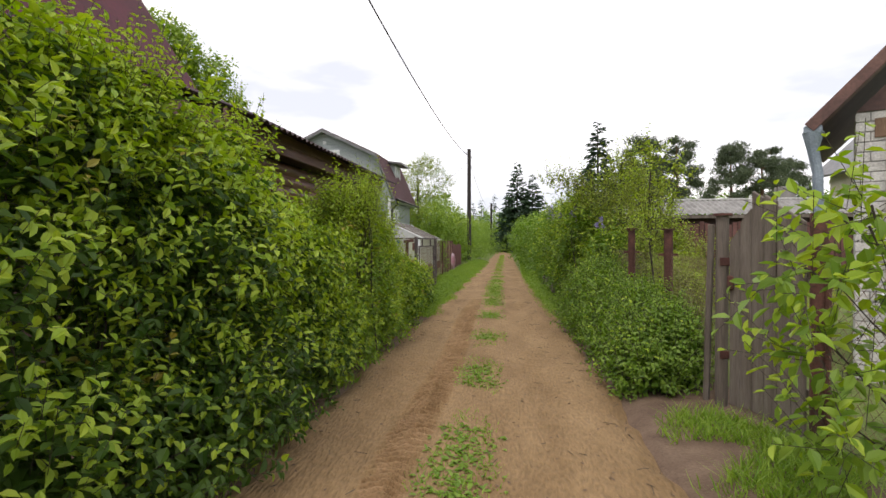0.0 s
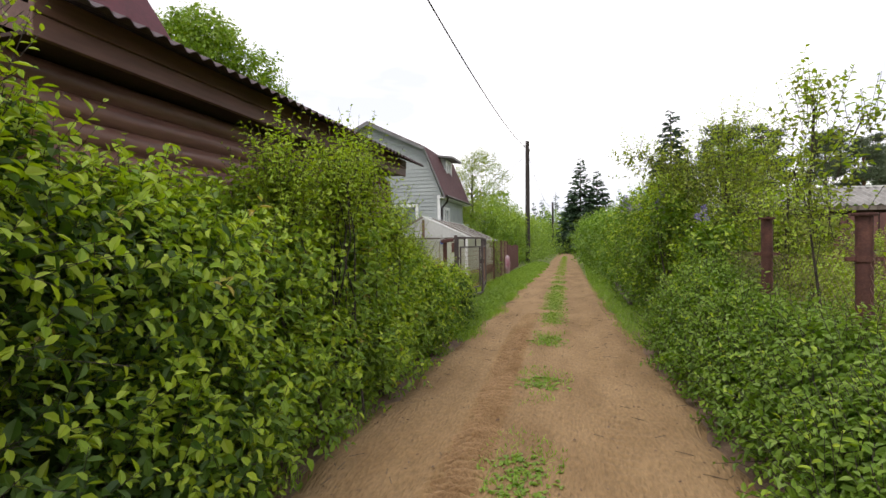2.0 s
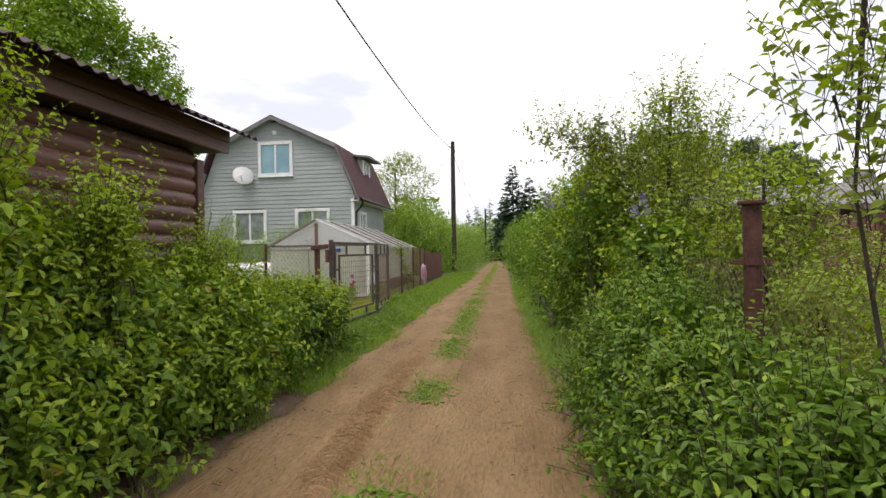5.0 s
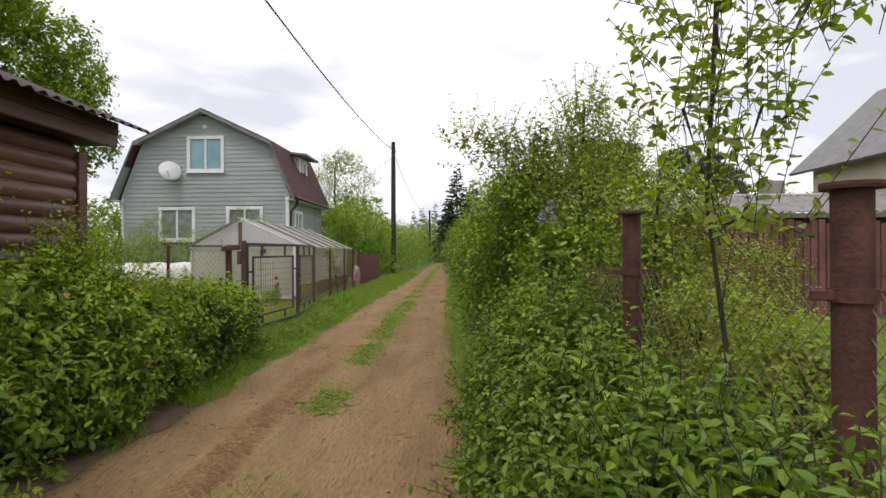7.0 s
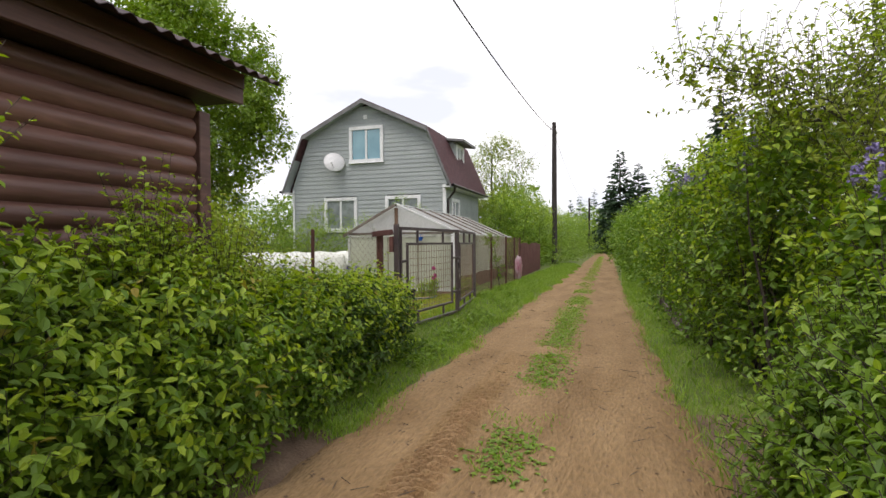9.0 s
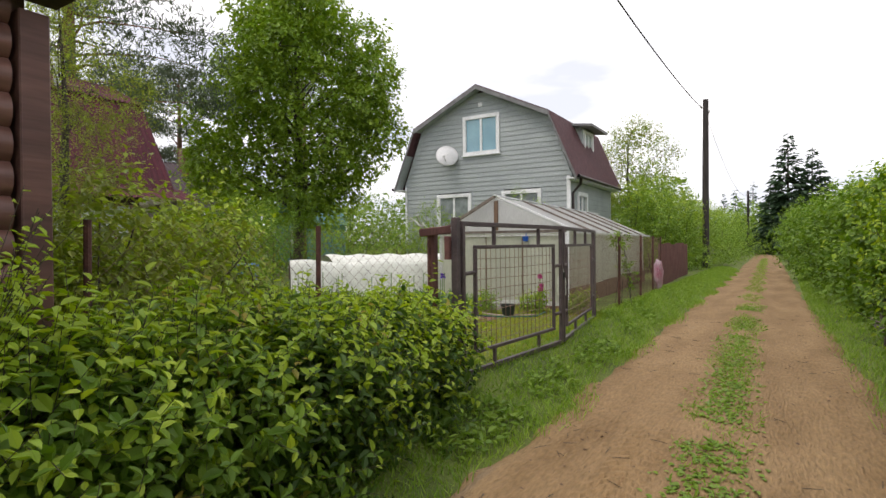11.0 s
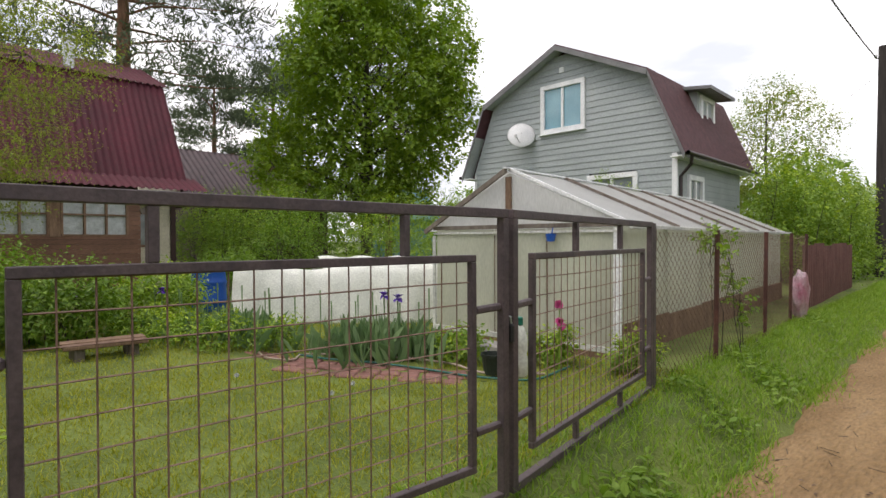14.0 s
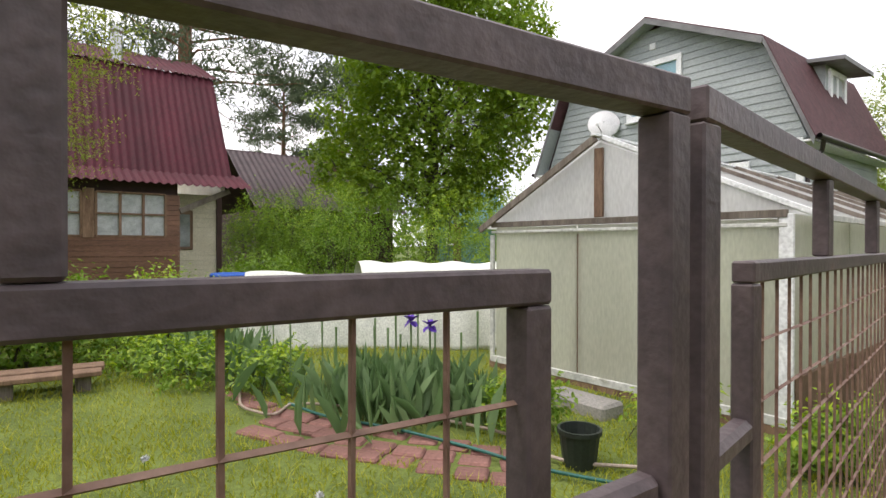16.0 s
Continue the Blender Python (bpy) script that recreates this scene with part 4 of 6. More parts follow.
for q in ((0, 1, 2), (5, 4, 3), (0, 3, 4, 1), (1, 4, 5, 2), (2, 5, 3, 0)):
    tri_.faces.new([vs[i] for i in q])
part("gable_sheet", tri_, M["film"], gh)
part("ridge_strip", beam((XM, Y0 - 0.1, ZR + 0.02), (XM, Y1 + 0.05, ZR + 0.02), 0.05, 0.02), M["white"], gh)
part("eave_strip", beam((X1 + 0.17, Y0 - 0.1, ZE - 0.03), (X1 + 0.17, Y1 + 0.05, ZE - 0.03), 0.03, 0.04), M["old_white"], gh)
for a, b, m_, w_ in (((X0, ZE), (X1, ZE), M["oldwood"], 0.05), ((X0, ZF - 0.015), (X1, ZF - 0.015), M["old_white"], 0.06)):
    part("cross_rail", beam((a[0], Y0 - 0.02, a[1]), (b[0], Y0 - 0.02, b[1]), 0.03, w_), m_, gh)
part("cross_rail", beam((X0, Y0 - 0.022, ZE - 0.07), (X1, Y0 - 0.022, ZE - 0.07), 0.02, 0.025), M["old_white"], gh)
part("corner_strip", box((X1 - 0.05, Y0 - 0.028, 0.18), (X1 + 0.035, Y0 - 0.002, ZE), 0.004), M["white"], gh, "white corner board")
part("corner_strip", box((X0 - 0.02, Y0 - 0.028, 0.2), (X0 + 0.03, Y0 - 0.002, ZE - 0.1), 0.004), M["old_white"], gh)
for x_ in (-4.94, -4.21, XM):
    z0_, z1_ = (ZE + 0.03, ZR - 0.08) if x_ == XM else (ZF, ZE - 0.1)
    part("upright", box((x_ - 0.035, Y0 + 0.014, z0_) if x_ != XM else (x_ - 0.04, Y0 - 0.03, z0_), (x_ + 0.035, Y0 + 0.05, z1_) if x_ != XM else (x_ + 0.04, Y0 - 0.002, z1_), 0.004), M["brownwood"], gh)
part("verge_board", beam((X0 - 0.13, Y0 - 0.06, ZE - 0.05), (XM, Y0 - 0.06, ZR), 0.03, 0.06), M["oldwood"], gh)
gh.matrix_basis = Matrix.Translation((X1, Y0, 0)) @ Matrix.Rotation(radians(2.6), 4, "Z") @ Matrix.Translation((-X1, -Y0, 0))

# ---- utility poles and cable ----
def pole(x, y, h, label):
    p = thing("utility_pole", label, "utility pole", at=(x, y, 0))
    v, f = tube([(0, 0, -0.3), (0, 0, h * 0.5), (0.02, 0, h)], [0.15, 0.135, 0.115], 14)
    raw("shaft", v, f, M["polewood"], p, smooth=True)
    for zz, s in ((h - 0.35, -1), (h - 0.6, 1)):
        v, f = lathe([(0.01, 0), (0.05, 0.02), (0.035, 0.06), (0.05, 0.09), (0.01, 0.12)], 10)
        raw("insulator", v + np.array([0.16 * s, -0.02, zz]), f, M["dish"], p)
        part("bracket", box((min(0.1 * s, 0.18 * s), -0.02, zz - 0.03), (max(0.1 * s, 0.18 * s), 0.02, zz), 0.004), M["rust"], p)
    return p


pole(-3.05, 36.4, 7.75, "dark tarred wooden utility pole beside the lane")
pole(-3.4, 78.0, 7.0, "distant dark wooden utility pole")


def span(a, b, sag, r, name="overhead_cable", label="black twisted overhead cable"):
    a, b = np.array(a, float), np.array(b, float)
    ts = np.linspace(0, 1, 60)
    pts = [a + (b - a) * t - np.array([0, 0, 4 * sag * t * (1 - t)]) for t in ts]
    v, f = tube(pts, [r] * 60, 6)
    ob = tagged(raw(name, v, f, M["black"]), label, "cable")
    return ob


span((-3.2, 36.35, 7.4), (-2.72, -7.0, 7.6), 1.1, 0.018)
span((-3.1, 36.5, 7.35), (-3.4, 78, 6.6), 1.3, 0.012)
span((-2.9, 36.5, 7.1), (-7.0, 33.5, 3.8), 0.3, 0.007, "service_cable", "thin black cable to the grey house")


# ---- maroon-roofed cottage ----
cot = thing("cottage", "brown weatherboard cottage with maroon corrugated gambrel roof", "house")
KX = -14.9
for i in range(19):
    zz = 0.45 + i * 0.11
    runs = ((9.0, 13.1), (17.62, 17.9)) if 1.6 < zz + 0.05 < 2.55 else ((9.0, 17.9),)
    for a, b in runs:
        part("clapboard", box((KX - 0.1, a, zz), (KX + 0.012 * (i % 2), b, zz + 0.105)), M["cotbrown"], cot)
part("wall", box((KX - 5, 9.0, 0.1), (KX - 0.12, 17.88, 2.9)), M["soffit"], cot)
part("foundation", box((KX - 0.1, 9.0, 0.0), (KX - 0.02, 17.9, 0.45)), M["concrete"], cot)
for j, (a, b) in enumerate(((13.1, 14.55), (14.65, 16.1), (16.35, 17.62))):
    w = new("window")
    w.parent = cot
    part("curtain", box((KX - 0.06, a, 1.66), (KX - 0.05, b, 2.54)), M["curtain"], w)
    fr_ = bmesh.new()
    for k in range(4):
        y_ = a + (b - a) * k / 3
        box((KX - 0.045, y_ - 0.025, 1.66), (KX + 0.02, y_ + 0.025, 2.54), 0.004, fr_)
    for z_ in (1.64, 2.1, 2.54):
        box((KX - 0.04, a, z_ - 0.02), (KX + 0.017, b, z_ + 0.02), 0.004, fr_)
    part("window_frame", fr_, M["brownwood"], w)
part("board", box((KX - 0.05, 16.12, 1.6), (KX + 0.03, 16.32, 2.6), 0.005), M["brownwood"], cot)
for i in range(20):
    zz = 0.4 + i * 0.115
    part("clapboard", box((KX - 1.4, 17.95, zz), (KX - 1.3 + 0.01 * (i % 2), 19.05, zz + 0.11)), M["cream"], cot)
part("porch_wall", box((KX - 3, 17.95, 0.1), (KX - 1.41, 19.0, 2.7)), M["cream"], cot)
part("porch_window", box((KX - 1.3, 17.98, 1.35), (KX - 1.25, 18.45, 2.3), 0.008), M["brownwood"], cot, "brown porch window frame")
part("porch_pane", box((KX - 1.27, 18.04, 1.42), (KX - 1.245, 18.38, 2.2)), pane_grey, cot)
part("brace", beam((KX + 0.0, 17.9, 2.2), (KX - 0.2, 19.0, 2.72), 0.06, 0.12), M["oldwood"], cot, "pale diagonal porch brace")
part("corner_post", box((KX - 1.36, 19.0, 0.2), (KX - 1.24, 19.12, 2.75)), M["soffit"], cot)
v, f = wave_sheet((KX + 0.35, 8.6, 2.75), (KX + 0.35, 19.35, 2.75), (-0.95, 0, 0.38), 0.16, 0.02)
raw("eave_roof", v, f, M["maroon"], cot)
v, f = wave_sheet((KX - 0.45, 8.6, 3.0), (KX - 0.45, 19.15, 3.0), (-1.75, 0, 2.85), 0.16, 0.022)
raw("steep_roof", v, f, M["maroon"], cot)
v, f = wave_sheet((KX - 2.1, 8.6, 5.83), (KX - 2.1, 19.3, 5.83), (-2.3, 0, 1.0), 0.16, 0.02)
raw("top_roof", v, f, M["maroon"], cot)
gw = bmesh.new()
ga = [(KX - 0.5, 2.7), (KX - 2.2, 5.75), (KX - 4.3, 6.7), (KX - 6.4, 5.75), (KX - 8.0, 2.7)]
va = [gw.verts.new((x, 19.0, z_)) for x, z_ in ga]
vb = [gw.verts.new((x, 18.9, z_)) for x, z_ in ga]
gw.faces.new(va[::-1])
gw.faces.new(vb)
for i in range(5):
    gw.faces.new((va[i], va[(i + 1) % 5], vb[(i + 1) % 5], vb[i]))
part("gable_wall", gw, M["cream"], cot)
flue = thing("flue_pipe", "stainless steel stove flue on the cottage roof", "chimney", at=(KX - 2.55, 17.0, 5.85))
v, f = lathe([(0.01, -0.1), (0.13, -0.1), (0.13, 0.75), (0.06, 0.77), (0.06, 0.85), (0.15, 0.86), (0.15, 0.93), (0.02, 1.0)], 16)
raw("pipe", v, f, M["steel"], flue, smooth=False)

house2 = thing("house", "low dark-roofed house behind the trees", "house")
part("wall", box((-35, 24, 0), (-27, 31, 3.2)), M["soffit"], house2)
v, f = wave_sheet((-26.6, 23.4, 3.2), (-26.6, 31.6, 3.2), (-4.4, 0, 3.2), 0.3, 0.03)
raw("roof", v, f, M["darkroof"], house2)
part("back_roof", slab([(-31, 23.4, 6.4), (-31, 31.6, 6.4), (-35.4, 31.6, 3.2), (-35.4, 23.4, 3.2)][::-1], 0.08), M["darkroof"], house2)
part("chimney", box((-30.4, 28.6, 5.6), (-29.8, 29.2, 7.2), 0.02), M["redbrick"], house2, "red brick chimney")
tealh = thing("house", "small teal-painted cottage far behind the garden", "house")
part("wall", box((-33, 38, 0), (-29.5, 42, 3.3)), M["teal"], tealh)
part("roof", slab([(-29.1, 37.6, 3.0), (-29.1, 42.4, 3.0), (-31.2, 42.4, 5.4), (-31.2, 37.6, 5.4)], 0.08), M["teal"], tealh)
part("roof", slab([(-31.2, 37.6, 5.4), (-31.2, 42.4, 5.4), (-33.4, 42.4, 3.0), (-33.4, 37.6, 3.0)], 0.08), M["teal"], tealh)
window_unit(tealh, -31.2, -30.3, 1.6, 2.8, 37.98, pane_grey)

# ---- garden ----


bed_cover = thing("covered_bed", "garden bed under a sagging white cover cloth", "bed cover")
n_u, n_w = 40, 14
a_, b_ = np.array((-8.3, 17.15)), np.array((-6.35, 19.6))
vs = []
for i in range(n_u + 1):
    u = i / n_u
    p = a_ + (b_ - a_) * u
    nrm = np.array((-0.78, 0.62))
    for j in range(n_w + 1):
        w_ = j / n_w
        zz = 0.27 + (0.86 + 0.03 * math.sin(u * 14) - 0.05 * math.sin(u * math.pi)) * sstep(0, 0.45, w_) * (1 - 0.2 * sstep(0.5, 1, w_))
        off = 1.2 * w_ * w_ + 0.03 * math.sin(u * 23 + w_ * 5) + 0.02 * math.sin(u * 51)
        vs.append((p[0] + nrm[0] * off, p[1] + nrm[1] * off, float(zz)))
i0 = (np.arange(n_u)[:, None] * (n_w + 1) + np.arange(n_w)[None]).ravel()
cl = raw("cloth", np.array(vs), np.stack([i0, i0 + 1, i0 + n_w + 2, i0 + n_w + 1], 1), M["sheet"], bed_cover, smooth=True)
sol = cl.modifiers.new("thickness", "SOLIDIFY")
sol.thickness = 0.006
for u in (0.0, 0.33, 0.66, 1.0):
    p = a_ + (b_ - a_) * u + np.array((-0.3, 0.25))
    part("stake", box((p[0] - 0.02, p[1] - 0.02, 0.1), (p[0] + 0.02, p[1] + 0.02, 1.05)), M["oldwood"], bed_cover)
cover2 = thing("covered_bed", "second white cloth cover stretched over hoops", "bed cover")
v, f = [], []
for i in range(31):
    u = i / 30
    for j in range(13):
        t_ = math.pi * j / 12
        v.append((-9.6 + 2.6 * u + 0.55 * math.cos(t_), 19.4 + 2.0 * u - 0.2 * math.cos(t_), 0.25 + (0.95 + 0.02 * math.sin(u * 30)) * math.sin(t_) ** 0.6))
i0 = (np.arange(30)[:, None] * 13 + np.arange(12)[None]).ravel()
raw("cloth", np.array(v), np.stack([i0, i0 + 1, i0 + 14, i0 + 13], 1), M["sheet"], cover2, smooth=True)
bar = thing("barrel", "blue plastic water barrel", "barrel", at=(-10.3, 17.65, 0.26))
v, f = lathe([(0.01, 0), (0.24, 0), (0.28, 0.05), (0.29, 0.2), (0.3, 0.22), (0.29, 0.25), (0.29, 0.5), (0.3, 0.52), (0.29, 0.55), (0.27, 0.72), (0.29, 0.74), (0.27, 0.78), (0.25, 0.74), (0.02, 0.72)], 24)
raw("body", v, f, M["barrel"], bar, smooth=True)
bench = thing("bench", "low weathered plank bench on the lawn", "bench")
part("seat", beam((-7.5, 15.0, 0.42), (-7.42, 15.78, 0.42), 0.04, 0.2, 0.006, math.pi / 2), M["brownwood"], bench)
part("seat", beam((-7.27, 14.98, 0.415), (-7.2, 15.74, 0.415), 0.04, 0.17, 0.006, math.pi / 2), M["brownwood"], bench)
for y_ in (15.12, 15.62):
    part("leg", box((-7.46, y_ - 0.05, 0.18), (-7.22, y_ + 0.05, 0.394), 0.01), M["oldwood"], bench)
pavers = tagged(new("garden_path"), "path of worn red pavers in the lawn", "path", kind="structure")
paver_me = None
k = 0
for i in range(15):
    u = i / 14
    cx, cy = -6.3 + 2.25 * u, 16.42 + 0.9 * u * u
    for j in range(1 if u < 0.3 else 3):
        x_, y_ = cx + (j - 1) * 0.09 + 0.02 * math.sin(k * 3.7), cy - (j - 1) * 0.15 + 0.02 * math.sin(k * 2.3)
        if paver_me is None:
            ob = part("paver", box((-0.088, -0.07, 0), (0.088, 0.07, 0.05), 0.012), M["paver"], pavers)
            paver_me = ob.data
        else:
            ob = new("paver", paver_me)
            ob.parent = pavers
        ob.matrix_basis = pose(x_, y_, float(land(x_, y_)) - 0.034 + 0.006 * math.sin(k * 2.7), math.sin(k) * 2, math.cos(k * 1.3) * 2, 8 + 40 * u + 5 * math.sin(k * 5))
        k += 1


def hose(pts, material, label, r=0.011):
    pts = np.array(pts, float)
    t = np.linspace(0, len(pts) - 1, 12 * len(pts))
    x = np.interp(t, np.arange(len(pts)), pts[:, 0])
    y = np.interp(t, np.arange(len(pts)), pts[:, 1])
    ker = np.ones(9) / 9
    x[4:-4], y[4:-4] = np.convolve(x, ker, "valid"), np.convolve(y, ker, "valid")
    zz = land(x, y) + 0.035
    v, f = tube(list(zip(x, y, zz)), [r] * len(x), 6)
    tagged(raw("hose", v, f, material, smooth=True), label, "hose")


hose([(-5.75, 16.75), (-5.3, 16.8), (-4.8, 17.05), (-4.3, 17.25), (-3.9, 17.35), (-3.4, 17.6), (-3.5, 18.3)], M["hose"], "thin green garden hose on the ground")
hose([(-6.4, 16.6), (-5.9, 16.45), (-5.5, 16.55), (-5.8, 16.8), (-4.4, 17.6), (-3.9, 17.5), (-3.5, 17.9)], M["hose2"], "pale brown garden hose lying in loops")
potm = thing("plant_pot", "empty dark green plastic pot", "pot", at=(-3.86, 17.62, 0.25))
v, f = lathe([(0.005, 0), (0.085, 0), (0.11, 0.19), (0.12, 0.19), (0.12, 0.215), (0.106, 0.215), (0.08, 0.03), (0.005, 0.03)], 16)
raw("shell", v, f, M["pot"], potm)
slab_ = thing("stone_block", "flat grey stone block at the greenhouse door", "stone", at=(-4.5, 18.45, 0.24))
bm = box((-0.28, -0.12, 0), (0.28, 0.12, 0.12), 0.02)
part("block", bm, M["concrete"], slab_)


def iris_clump(x, y, n, spread, label, group="iris clumps", flowers=0):
    ob = thing("iris_clump", label, "flower", group)
    ax = rng.normal(size=n) * spread[0] + x
    ay = rng.normal(size=n) * spread[1] + y
    base = np.stack([ax, ay, land(ax, ay) - 0.01], 1)
    way = np.stack([rng.normal(size=n) * 0.28, rng.normal(size=n) * 0.28, np.ones(n)], 1)
    nor = ball(n)
    v, f = leaves(base, way, nor, rng.uniform(0.24, 0.46, n), rng.uniform(0.02, 0.033, n))
    raw("foliage", v, f, L["irisleaf"], ob)
    sv = []
    for i in range(flowers + 6):
        b = base[i]
        h = 0.62 + 0.12 * math.sin(i * 3)
        sv.append(tube([b, b + np.array([0.02, 0.01, h * 0.5]), b + np.array([0.03, 0.0, h])], [0.006, 0.005, 0.009], 5))
        if i < flowers:
            k = 10
            a = np.arange(k) * 2.4
            w_ = np.stack([np.cos(a), np.sin(a), np.where(np.arange(k) % 2, 0.9, -0.5)], 1)
            v2, f2 = leaves(np.repeat((b + np.array([0.03, 0, h]))[None], k, 0), w_, np.tile([0, 0, 1.0], (k, 1)) + rng.normal(size=(k, 3)) * 0.3, 0.07, 0.05)
            raw("bloom", v2, f2, M["iris_p"], ob, "violet iris bloom")
    for v, f in sv:
        raw("stalk", v, f, L["irisleaf"], ob)
    return ob


iris_clump(-5.3, 17.2, 230, (0.26, 0.2), "dense clump of grey-green iris leaves", flowers=0)
iris_clump(-4.95, 17.55, 130, (0.2, 0.16), "clump of iris leaves with a violet bloom", flowers=2)
iris_clump(-6.9, 16.85, 120, (0.4, 0.16), "loose clump of iris leaves before the white cover", flowers=0)
iris_clump(-7.8, 16.5, 70, (0.4, 0.2), "loose clump of iris leaves beside the bench", flowers=1)
for x, y, r in ((-6.35, 16.8, 0.3), (-6.9, 16.4, 0.32), (-7.5, 16.15, 0.34), (-8.2, 16.0, 0.4), (-4.45, 17.75, 0.2), (-3.75, 18.35, 0.16), (-3.0, 18.5, 0.15)):
    shrub("garden_herb", "low leafy herb in the flower bed", [(x, y, 0.38, r, r, 0.16), (x + 0.12, y + 0.08, 0.46, r * 0.6, r * 0.6, 0.15)], 150, 6, 0.07, 0.035, [L["fresh"], L["young"], L["bronze"]], "bed herbs", stems=5, stem_r=0.004, reach=0.16, young=0.6, fine=False, category="plant")
for x, y in ((-4.05, 16.2), (-3.95, 15.95), (-4.9, 15.7)):
    dn = thing("dandelion", "dandelion seed head on a thin stalk", "flower", "dandelions", at=(x, y, float(land(x, y))))
    v, f = tube([(0, 0, -0.01), (0.01, 0, 0.16)], [0.003, 0.002], 5)
    raw("stalk", v, f, L["fresh"], dn)
    v, f = leaves(np.tile([0.01, 0, 0.16], (60, 1)), ball(60), ball(60), 0.022, 0.008, False)
    raw("seed_head", v, f, M["dish"], dn)
scoop = thing("scoop", "small blue plastic scoop hung on the greenhouse", "scoop", at=(-4.12, 18.93, 1.47))
v, f = lathe([(0.005, 0), (0.045, 0.005), (0.06, 0.09), (0.057, 0.09), (0.042, 0.01), (0.005, 0.006)], 14)
raw("bowl", v, f, M["barrel"], scoop)
v, f = tube([(0, 0.02, 0.08), (0.01, 0.035, 0.2)], [0.008, 0.006], 6)
raw("grip", v, f, M["barrel"], scoop)
twine = thing("twine", "knot of white twine on the fence post", "twine")
for k_ in range(5):
    a0 = k_ * 1.3
    v, f = tube([(-2.78, 13.64, 1.57), (-2.8 + 0.06 * math.cos(a0), 13.6 + 0.06 * math.sin(a0), 1.6 + 0.02 * k_), (-2.82 + 0.11 * math.cos(a0 + 0.4), 13.58 + 0.1 * math.sin(a0 + 0.4), 1.575 + 0.025 * k_)], [0.006, 0.006, 0.004], 5)
    raw("strand", v, f, M["old_white"], twine)
peony = thing("peony", "peony plant with two pink blooms", "flower")
for dx, dy, h in ((0, 0, 0.62), (0.06, -0.08, 0.47), (-0.03, 0.1, 0.4)):
    b = np.array((-3.55 + dx, 18.2 + dy, 0.26))
    v, f = tube([b, b + np.array([0, 0.01, h])], [0.006, 0.004], 5)
    raw("stalk", v, f, L["fresh"], peony)
    v, f = leaves(np.repeat((b + np.array([0, 0, h]))[None], 26, 0), ball(26) + np.array([0, 0, 0.3]), ball(26), 0.05, 0.045)
    raw("bloom", v, f, M["pink"], peony, "full pink bloom")

# ---- right-hand side: plank gate, picket fence, shed, white house ----
pg = thing("plank_gate", "weathered grey plank gate with worn boards", "gate")
ga_, gb_ = Vector((1.84, 4.93, 0)), Vector((2.06, 4.15, 0))
dd = (gb_ - ga_).normalized()
nn = Vector((-dd.y, dd.x, 0))
for i, h in enumerate((1.56, 1.72, 1.88, 1.84, 1.75, 1.68)):
    c = ga_ + dd * (0.068 + i * 0.135)
    bm = box((-0.062, -0.013, 0.12 + 0.02 * math.sin(i)), (0.062, 0.013, h), 0.005)
    for vtx in bm.verts:
        if vtx.co.z > 1:
            vtx.co.z += vtx.co.x * (0.9 if i < 2 else -0.5)
    bm.transform(Matrix.Translation(c) @ Matrix.Rotation(math.atan2(dd.y, dd.x) + 0.03 * math.sin(i * 2.1), 4, "Z"))
    part("plank", bm, M["oldwood"], pg)
for zz in (0.4, 1.25):
    part("ledger", beam(tuple(ga_ + nn * 0.035 + Vector((0, 0, zz))), tuple(gb_ + nn * 0.035 + Vector((0, 0, zz))), 0.03, 0.1), M["oldwood"], pg)
part("latch", box((1.8, 4.84, 1.1), (1.84, 4.9, 1.22), 0.012), M["rust"], pg, "rusty iron latch")
gp = thing("wooden_post", "grey weathered plank leaning by the gate post", "post")
part("post", beam((1.72, 5.16, -0.05), (1.76, 5.14, 1.66), 0.10, 0.045, 0.006), M["oldwood"], gp)
gp = thing("steel_post", "mossy steel gate post with flat cap", "post")
v, f = tube([(1.79, 4.99, -0.1), (1.8, 4.99, 1.73)], [0.052, 0.052], 14)
raw("pipe", v, f, M["oldwood"], gp, smooth=True)
v, f = lathe([(0.005, 1.73), (0.078, 1.73), (0.078, 1.75), (0.005, 1.75)], 14)
raw("cap", v + np.array([1.8, 4.99, 0]), f, M["rust"], gp)
for zz in (0.5, 1.3):
    part("hinge", box((1.76, 4.93, zz), (1.84, 4.945, zz + 0.07), 0.005), M["rust"], gp)
gp = thing("steel_post", "rusty steel gate post", "post")
v, f = tube([(2.1, 4.07, -0.1), (2.1, 4.07, 1.7)], [0.055, 0.055], 12)
raw("pipe", v, f, M["rust"], gp, smooth=True)

rp = thing("picket_fence", "tall red-brown wooden picket fence", "fence")
for i in range(78):
    x_ = 3.2 + i * 0.15
    part("picket", box((x_, 16.5 - 0.01, 0.15), (x_ + 0.12, 16.5 + 0.012, 2.02 + 0.05 * math.sin(i * 1.9)), 0.004), M["redfence"], rp)
for zz in (0.6, 1.5):
    part("rail", box((3.1, 16.513, zz), (15.0, 16.56, zz + 0.08)), M["redfence"], rp)
for x_ in (4.6, 7.2, 9.8, 12.4):
    v, f = tube([(x_, 16.44, 0), (x_, 16.44, 2.05)], [0.05, 0.05], 10)
    raw("post", v, f, M["rust"], rp)
shed = thing("shed", "low shed with mossy corrugated slate roof", "shed")
part("wall", box((5.4, 20.6, 0), (14.5, 24, 2.45)), M["soffit"], shed)
v, f = wave_sheet((5.0, 20.1, 2.45), (14.8, 20.1, 2.45), (0, 1.9, 0.62), 0.2, 0.03)
raw("roof", v, f, M["slate"], shed)
